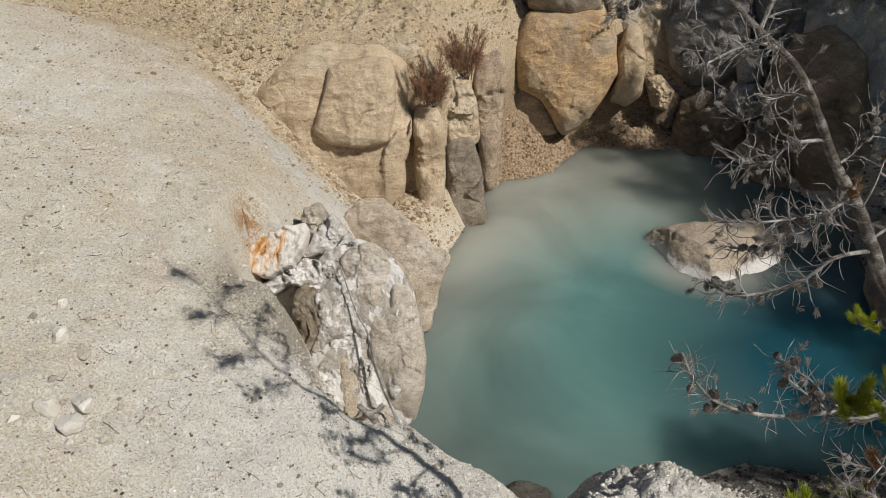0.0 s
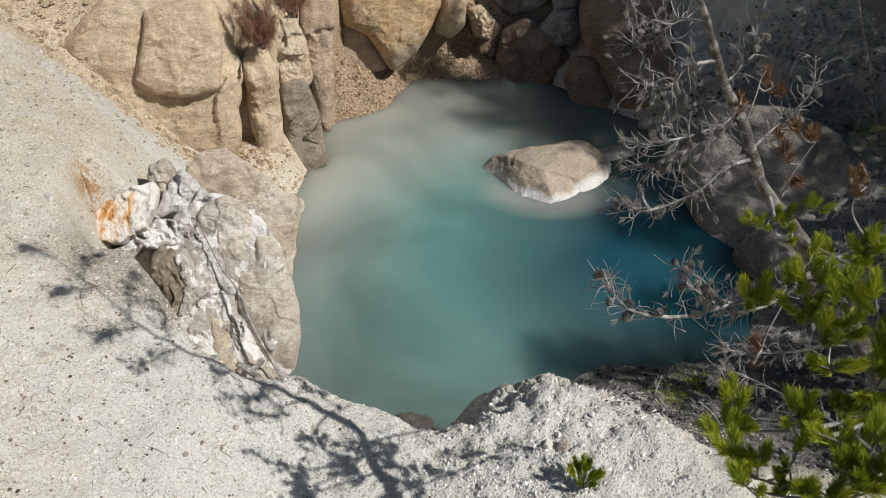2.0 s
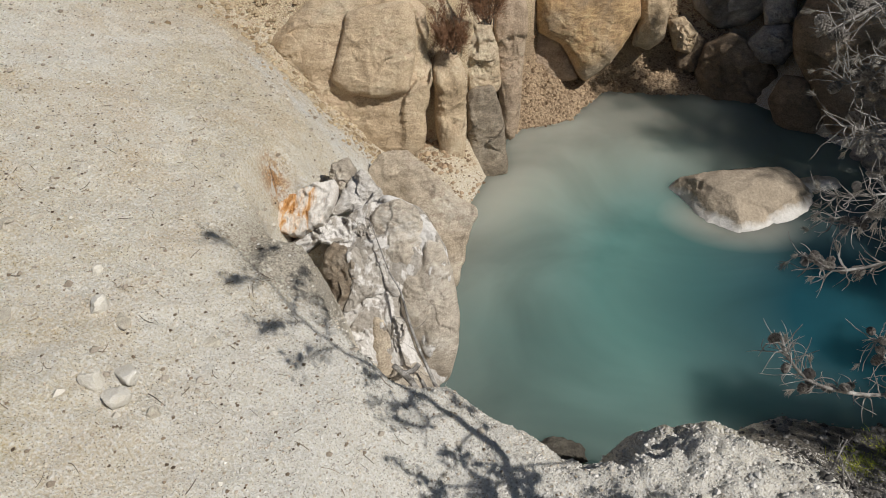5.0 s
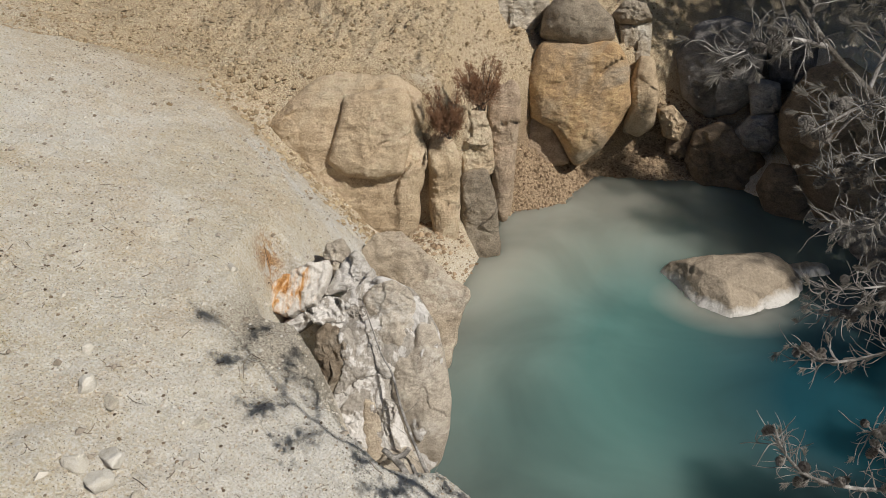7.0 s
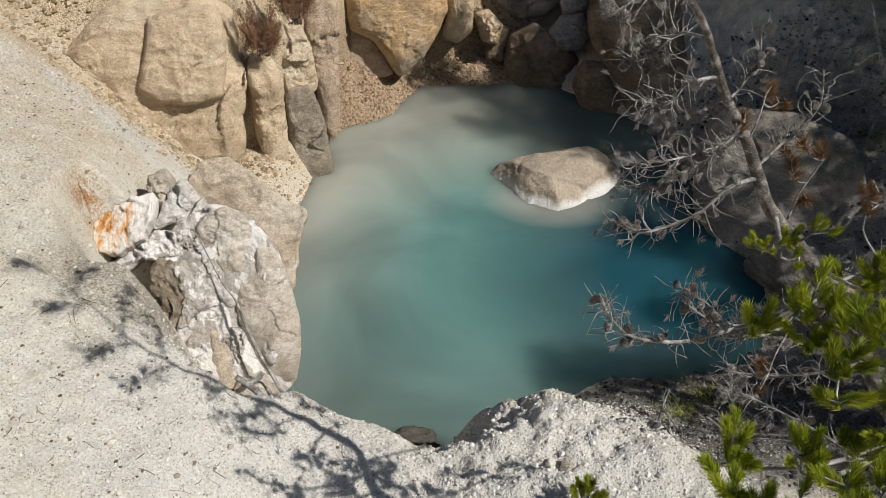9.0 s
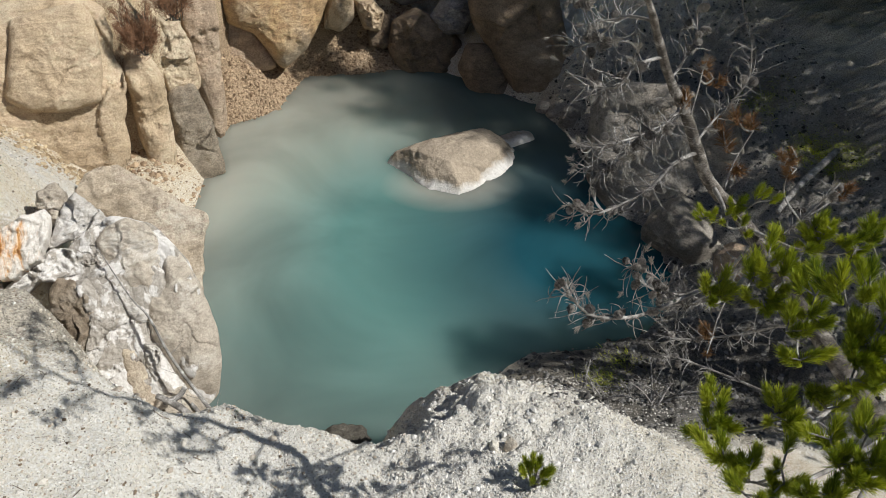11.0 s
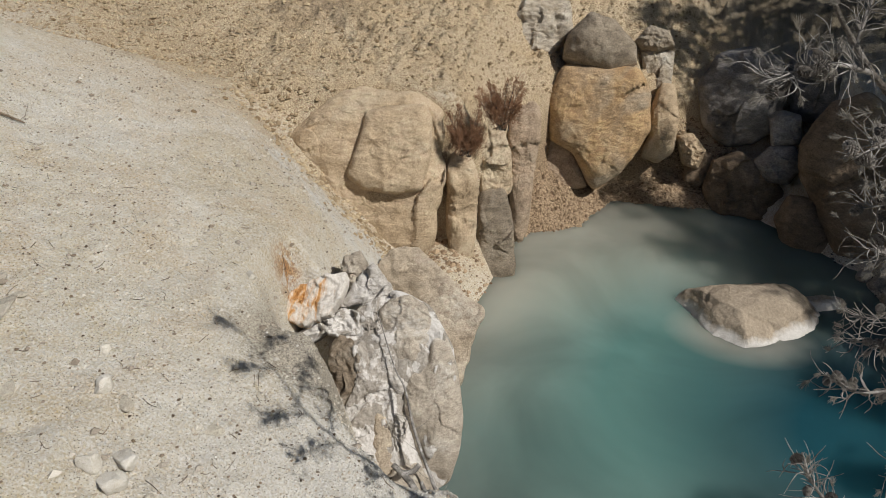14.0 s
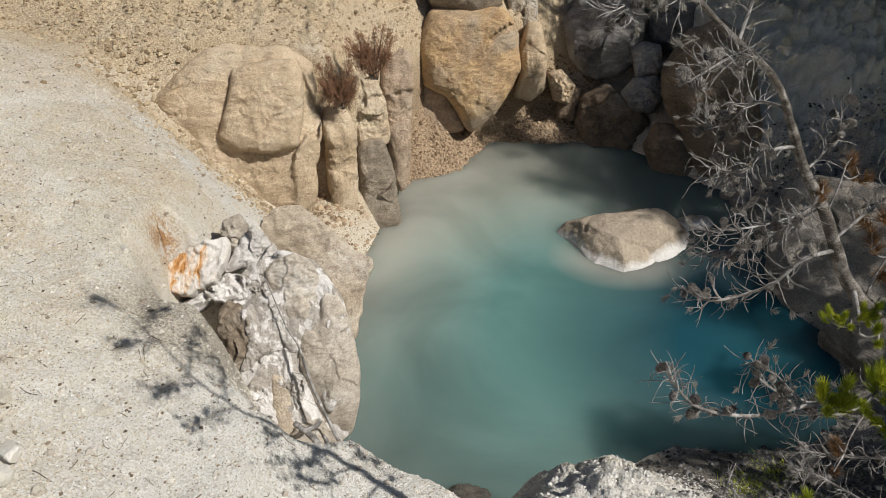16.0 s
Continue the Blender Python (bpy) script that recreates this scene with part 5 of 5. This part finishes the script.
rusty_bush((-1.43, 5.78, 1.17), 0.30, 0.50, 61)
rusty_bush((-1.18, 5.98, 1.35), 0.44, 0.46, 62)


def green_bush(at, seed):
    rng = random.Random(seed)
    x, y = at
    z = height(x, y)
    bush = tagged(new("juniper_bush"), "dense dark green juniper bush on the hill above the cliff", "bush")
    bm = bmesh.new()
    ends = []
    for n in range(26):
        a, r = rng.uniform(0, 6.283), 0.32 * math.sqrt(rng.random())
        tip = Vector((x + math.cos(a) * r, y + math.sin(a) * r * 0.6, z + rng.uniform(0.06, 0.24) * (1.2 - r / 0.4)))
        tube(bm, [(x, y, z - 0.02), (Vector((x, y, z)) + tip) * 0.5, tip], [0.008, 0.006, 0.003], 5)
        ends.append(tip)
    part("stem", bm, BARK, bush)
    for tip in ends:
        for n in range(3):
            off = Vector((rng.gauss(0, 0.05), rng.gauss(0, 0.05), rng.gauss(0.01, 0.03)))
            hang("needle_tuft", rng.choice(GREEN_TUFTS), tip + off, off + Vector((0, 0, 0.06)), bush, rng, rng.uniform(1.1, 1.7))
    return bush


green_bush((-1.72, 8.15), 63)


def fallen_stick(name, path, radii, label, seed, twigs=5, mat=None):
    rng = random.Random(seed)
    bm = bmesh.new()
    line = tube(bm, path, radii, 7, 0.2, seed)
    for n in range(twigs):
        i = rng.randrange(1, len(line) - 1)
        side = Vector((rng.gauss(0, 1), rng.gauss(0, 1), abs(rng.gauss(0.3, 0.6)))).normalized()
        curl(bm, line[i], side, rng.uniform(0.04, 0.14), 0.002, rng, Vector((0, 0, 0.4)))
    return tagged(mesh_object(name, bm, mat or TWIG), label, "branch")


fallen_stick("dead_branch", [(-1.29, 3.30, 1.29), (-1.15, 3.14, 1.09), (-1.07, 3.07, 1.02), (-0.98, 2.94, 0.87), (-0.84, 2.79, 0.70), (-0.76, 2.72, 0.61)], [0.002, 0.004, 0.006, 0.008, 0.010, 0.012], "long grey dead branch leaning on the outcrop", 71, 12)
fallen_stick("dead_branch", [(-1.04, 2.77, 0.77), (-0.93, 2.71, 0.74), (-0.85, 2.64, 0.70)], [0.014, 0.017, 0.018], "short broken grey branch under the rim", 72, 2)
fallen_stick("dead_branch", [(-0.91, 2.80, 0.78), (-0.94, 2.76, 0.76), (-1.01, 2.75, 0.74)], [0.012, 0.014, 0.014], "short broken grey branch under the rim", 73, 2)
fallen_stick("dead_branch", [(-0.88, 2.73, 0.74), (-0.84, 2.69, 0.70), (-0.79, 2.63, 0.67)], [0.010, 0.012, 0.013], "short broken grey branch under the rim", 74, 1)
fallen_stick("log", [(2.95, 4.1, 0.62), (3.2, 4.3, 0.68), (3.6, 4.55, 0.8)], [0.02, 0.025, 0.028], "pale fallen log on the shaded bank", 74, 2)


# ---- loose stones ----
def stone(at, size, seed, mat, label, sink=0.3):
    ob = boulder("stone", (at[0], at[1], height(*at) + size[2] * (0.5 - sink)), size, mat, label, (0, 0, seed * 37), seed, "stone", "stones on the pale slope", sub=4, facets=9, cut=0.68, power=3.4, crag=0.02)
    return ob


for at, size, seed, mat in (((-1.82, 1.84), (0.080, 0.065, 0.07), 81, CHALK), ((-1.58, 1.60), (0.12, 0.075, 0.075), 82, CHALK), ((-1.65, 1.52), (0.085, 0.065, 0.065), 83, CHALK), ((-1.57, 1.51), (0.10, 0.10, 0.06), 84, CHALK),
                            ((-1.94, 2.02), (0.045, 0.035, 0.04), 85, CHALK), ((-1.79, 2.90), (0.06, 0.05, 0.05), 86, CHALK), ((-1.44, 1.51), (0.05, 0.05, 0.04), 92, DUSTY), ((0.47, 2.09), (0.055, 0.05, 0.055), 89, CHALK), ((0.54, 2.08), (0.06, 0.06, 0.06), 90, PALE)):
    stone(at, size, seed, mat, "small pale stone lying on the dusty ground")
for at, size, seed in (((-1.445, 1.92), (0.09, 0.06), 88), ((-1.72, 1.82), (0.10, 0.06), 87), ((-2.06, 1.65), (0.11, 0.07), 91), ((-2.353, 2.09), (0.07, 0.06), 93), ((-2.294, 2.18), (0.06, 0.05), 94), ((-2.33, 1.90), (0.34, 0.13), 95), ((-2.50, 2.15), (0.12, 0.08), 96)):
    stone(at, (size[0], size[1], 0.02), seed, DUSTY, "flat grey stone half buried in the dust")


def scatter(name, label, count, area, size, mat, seed, test=None, lift=0.15):
    """Loose pieces too small and many to count, as one mesh."""
    rng = np.random.default_rng(seed)
    n = count * 3
    x, y = rng.uniform(area[0], area[1], n), rng.uniform(area[2], area[3], n)
    z, d = land(x, y)
    keep = d > 0.02
    if test:
        keep &= test(x, y, z, d, rng)
    x, y = x[keep][:count], y[keep][:count]
    z = ground_z(x, y)
    n = len(x)
    shape = np.array([(1, 0, 0), (0.3, 0.95, 0), (-0.8, 0.6, 0), (-0.75, -0.65, 0), (0.35, -0.9, 0), (0.1, 0.05, 0.75), (0, 0, -0.6)])
    tri = np.array([(0, 1, 5), (1, 2, 5), (2, 3, 5), (3, 4, 5), (4, 0, 5), (1, 0, 6), (2, 1, 6), (3, 2, 6), (4, 3, 6), (0, 4, 6)])
    s = size[0] * (size[1] / size[0]) ** (rng.random(n) ** 2.2)
    a = rng.uniform(0, 6.283, n)
    v = shape[None] * (1 + rng.normal(0, 0.22, (n, 7, 3))) * s[:, None, None]
    c, q = np.cos(a)[:, None], np.sin(a)[:, None]
    v = np.stack([v[:, :, 0] * c - v[:, :, 1] * q + x[:, None], v[:, :, 0] * q + v[:, :, 1] * c + y[:, None], v[:, :, 2] + (z + s * lift)[:, None]], -1)
    f = tri[None] + (np.arange(n) * 7)[:, None, None]
    me = bpy.data.meshes.new(name)
    me.from_pydata(v.reshape(-1, 3).tolist(), [], f.reshape(-1, 3).tolist())
    me.materials.append(mat)
    return tagged(new(name, me), label, "gravel", kind="stuff")


def chip_material(name, low, high):
    m, nt, b = material(name, 0.9)
    g = nt.nodes.new("ShaderNodeNewGeometry")
    col = mix(nt, g.outputs["Random Per Island"], low, high)
    nt.links.new(mix(nt, 0.4, col, tex(nt, "noise", 200, 3, 0.6, place(nt)), "OVERLAY"), b.inputs["Base Color"])
    return m


PALE_CHIPS = chip_material("pale_chips", (0.38, 0.32, 0.245), (0.64, 0.575, 0.48))
WHITE_CHIPS = chip_material("white_chips", (0.46, 0.44, 0.41), (0.76, 0.74, 0.71))
SPECK_CHIPS = chip_material("specked_chips", (0.34, 0.31, 0.27), (0.76, 0.735, 0.69))
PEBBLES = chip_material("pebbles", (0.20, 0.155, 0.11), (0.66, 0.62, 0.55))
TAN_CHIPS = chip_material("tan_chips", (0.20, 0.14, 0.08), (0.52, 0.42, 0.28))
BROWN_CHIPS = chip_material("brown_chips", (0.14, 0.09, 0.055), (0.50, 0.375, 0.25))
# dark stone, its colour lowered further to stand for shade on the shore
SHADE_DARK_CHIPS = chip_material("shade_dark_chips", (0.022, 0.02, 0.018), (0.24, 0.23, 0.22))
scatter("gravel", "fine pale grit on the dusty slope", 30000, (-4.2, 0.2, 0.8, 5.6), (0.0016, 0.008), PALE_CHIPS, 1, lift=0.35)
scatter("pebbles", "small pale and brown pebbles strewn on the slope", 1500, (-4.0, -0.3, 0.9, 5.0), (0.004, 0.020), PEBBLES, 16, lift=0.3)
LITTER = chip_material("dark_litter", (0.07, 0.05, 0.035), (0.26, 0.20, 0.14))
scatter("grit", "dark crumbs of bark and stone strewn on the slope", 5000, (-4.2, 0.0, 0.9, 5.4), (0.0018, 0.009), LITTER, 21, lambda x, y, z, d, r: r.random(len(x)) < 0.25 + 0.75 * (np.sin(3.1 * x + 1.3 * y) * np.sin(2.3 * y - 0.7 * x) > 0.1), lift=0.25)
scatter("gravel", "white crumbled sinter on the rim and mound", 62000, (-1.6, 2.0, 0.9, 3.1), (0.0012, 0.0075), SPECK_CHIPS, 2, lambda x, y, z, d, r: r.random(len(x)) < np.exp(-((x - 0.3) / 1.1) ** 2), lift=0.35)
scatter("clods", "white lumps crumbled from the mound", 1300, (-0.6, 1.6, 1.7, 3.0), (0.004, 0.015), WHITE_CHIPS, 12, lambda x, y, z, d, r: r.random(len(x)) < np.exp(-((x - 0.5) / 0.45) ** 2), lift=0.3)
scatter("gravel", "yellow-brown stones on the hill above the cliff", 40000, (-6.5, 0.6, 5.6, 10.5), (0.004, 0.024), TAN_CHIPS, 3, lambda x, y, z, d, r: z > 1.2)
scatter("gravel", "brown gravel of the small beach", 9000, (-1.2, 0.9, 6.6, 8.3), (0.005, 0.022), BROWN_CHIPS, 4, lambda x, y, z, d, r: z < 0.75)
scatter("gravel", "brown rubble at the foot of the columns", 700, (-1.75, -0.95, 4.9, 5.75), (0.006, 0.035), BROWN_CHIPS, 5)
scatter("gravel", "tan scree between the slope and the cliff", 2600, (-3.3, -1.4, 4.5, 5.9), (0.004, 0.03), TAN_CHIPS, 15, lambda x, y, z, d, r: r.random(len(x)) < np.exp(-((y - 5.25 + 0.35 * (x + 2.2)) / 0.35) ** 2))
scatter("gravel", "dark gravel of the shore, coloured darker for the shade", 14000, (0.8, 4.0, 2.3, 7.2), (0.003, 0.024), SHADE_DARK_CHIPS, 6)


def twig_litter(count, area, seed):
    """Thin broken twigs and needles lying on the slope, as one mesh."""
    rng = random.Random(seed)
    bm = bmesh.new()
    for n in range(count):
        x, y, a, far = rng.uniform(area[0], area[1]), rng.uniform(area[2], area[3]), rng.uniform(0, 6.283), rng.uniform(0.015, 0.075)
        ends = [(x + math.cos(a) * far * k + rng.gauss(0, 0.003), y + math.sin(a) * far * k + rng.gauss(0, 0.003)) for k in (-0.5, 0, 0.5)]
        r = rng.uniform(0.0007, 0.0018)
        tube(bm, [(p, q, height(p, q) + r + 0.002) for p, q in ends], [r, r, r * 0.6], 4)
    me = bpy.data.meshes.new("twigs")
    bm.to_mesh(me)
    bm.free()
    me.materials.append(LITTER)
    return tagged(new("twigs", me), "thin broken twigs lying on the dusty slope", "twigs", kind="stuff")


twig_litter(240, (-3.2, -0.7, 1.0, 3.4), 17)
fallen_stick("dead_branch", [(-3.66, 3.26, height(-3.66, 3.26) + 0.008), (-3.50, 3.34, height(-3.50, 3.34) + 0.012), (-3.36, 3.38, height(-3.36, 3.38) + 0.008)], [0.006, 0.008, 0.004], "short brown stick lying on the dusty slope", 78, 2, BROWN)


# ---- grass ----
def grass(at, wide, count, seed, tall=0.07, dry=False):
    rng = random.Random(seed)
    verts, faces = [], []
    for n in range(count):
        x, y = at[0] + rng.gauss(0, wide), at[1] + rng.gauss(0, wide)
        p = Vector((x, y, height(x, y) - 0.01))
        lean = Vector((rng.gauss(0, 0.4), rng.gauss(0, 0.4), 1)).normalized() * tall * rng.uniform(0.5, 1.2)
        s = lean.orthogonal().normalized() * 0.002
        o = len(verts)
        verts += [p + s, p - s, p + lean * 0.6 + s * 0.7, p + lean * 0.6 - s * 0.7, p + lean + Vector((lean.x, lean.y, -0.2 * tall)) * 0.6]
        faces += [(o, o + 1, o + 3, o + 2), (o + 2, o + 3, o + 4)]
    me = bpy.data.meshes.new("grass")
    me.from_pydata([tuple(v) for v in verts], [], faces)
    me.materials.append(DRY if dry else NEEDLE)
    return tagged(new("grass"  , me), "tuft of dry grass on the bank" if dry else "patch of short green grass on the shaded bank", "grass", kind="stuff")


grass((3.63, 4.86), 0.10, 900, 1)
grass((3.72, 4.62), 0.12, 1200, 2)
grass((3.5, 5.5), 0.12, 700, 3)
grass((1.45, 3.15), 0.06, 260, 4, 0.05)
grass((1.65, 3.35), 0.07, 260, 5, 0.05)
grass((1.35, 3.0), 0.05, 200, 6, 0.05)
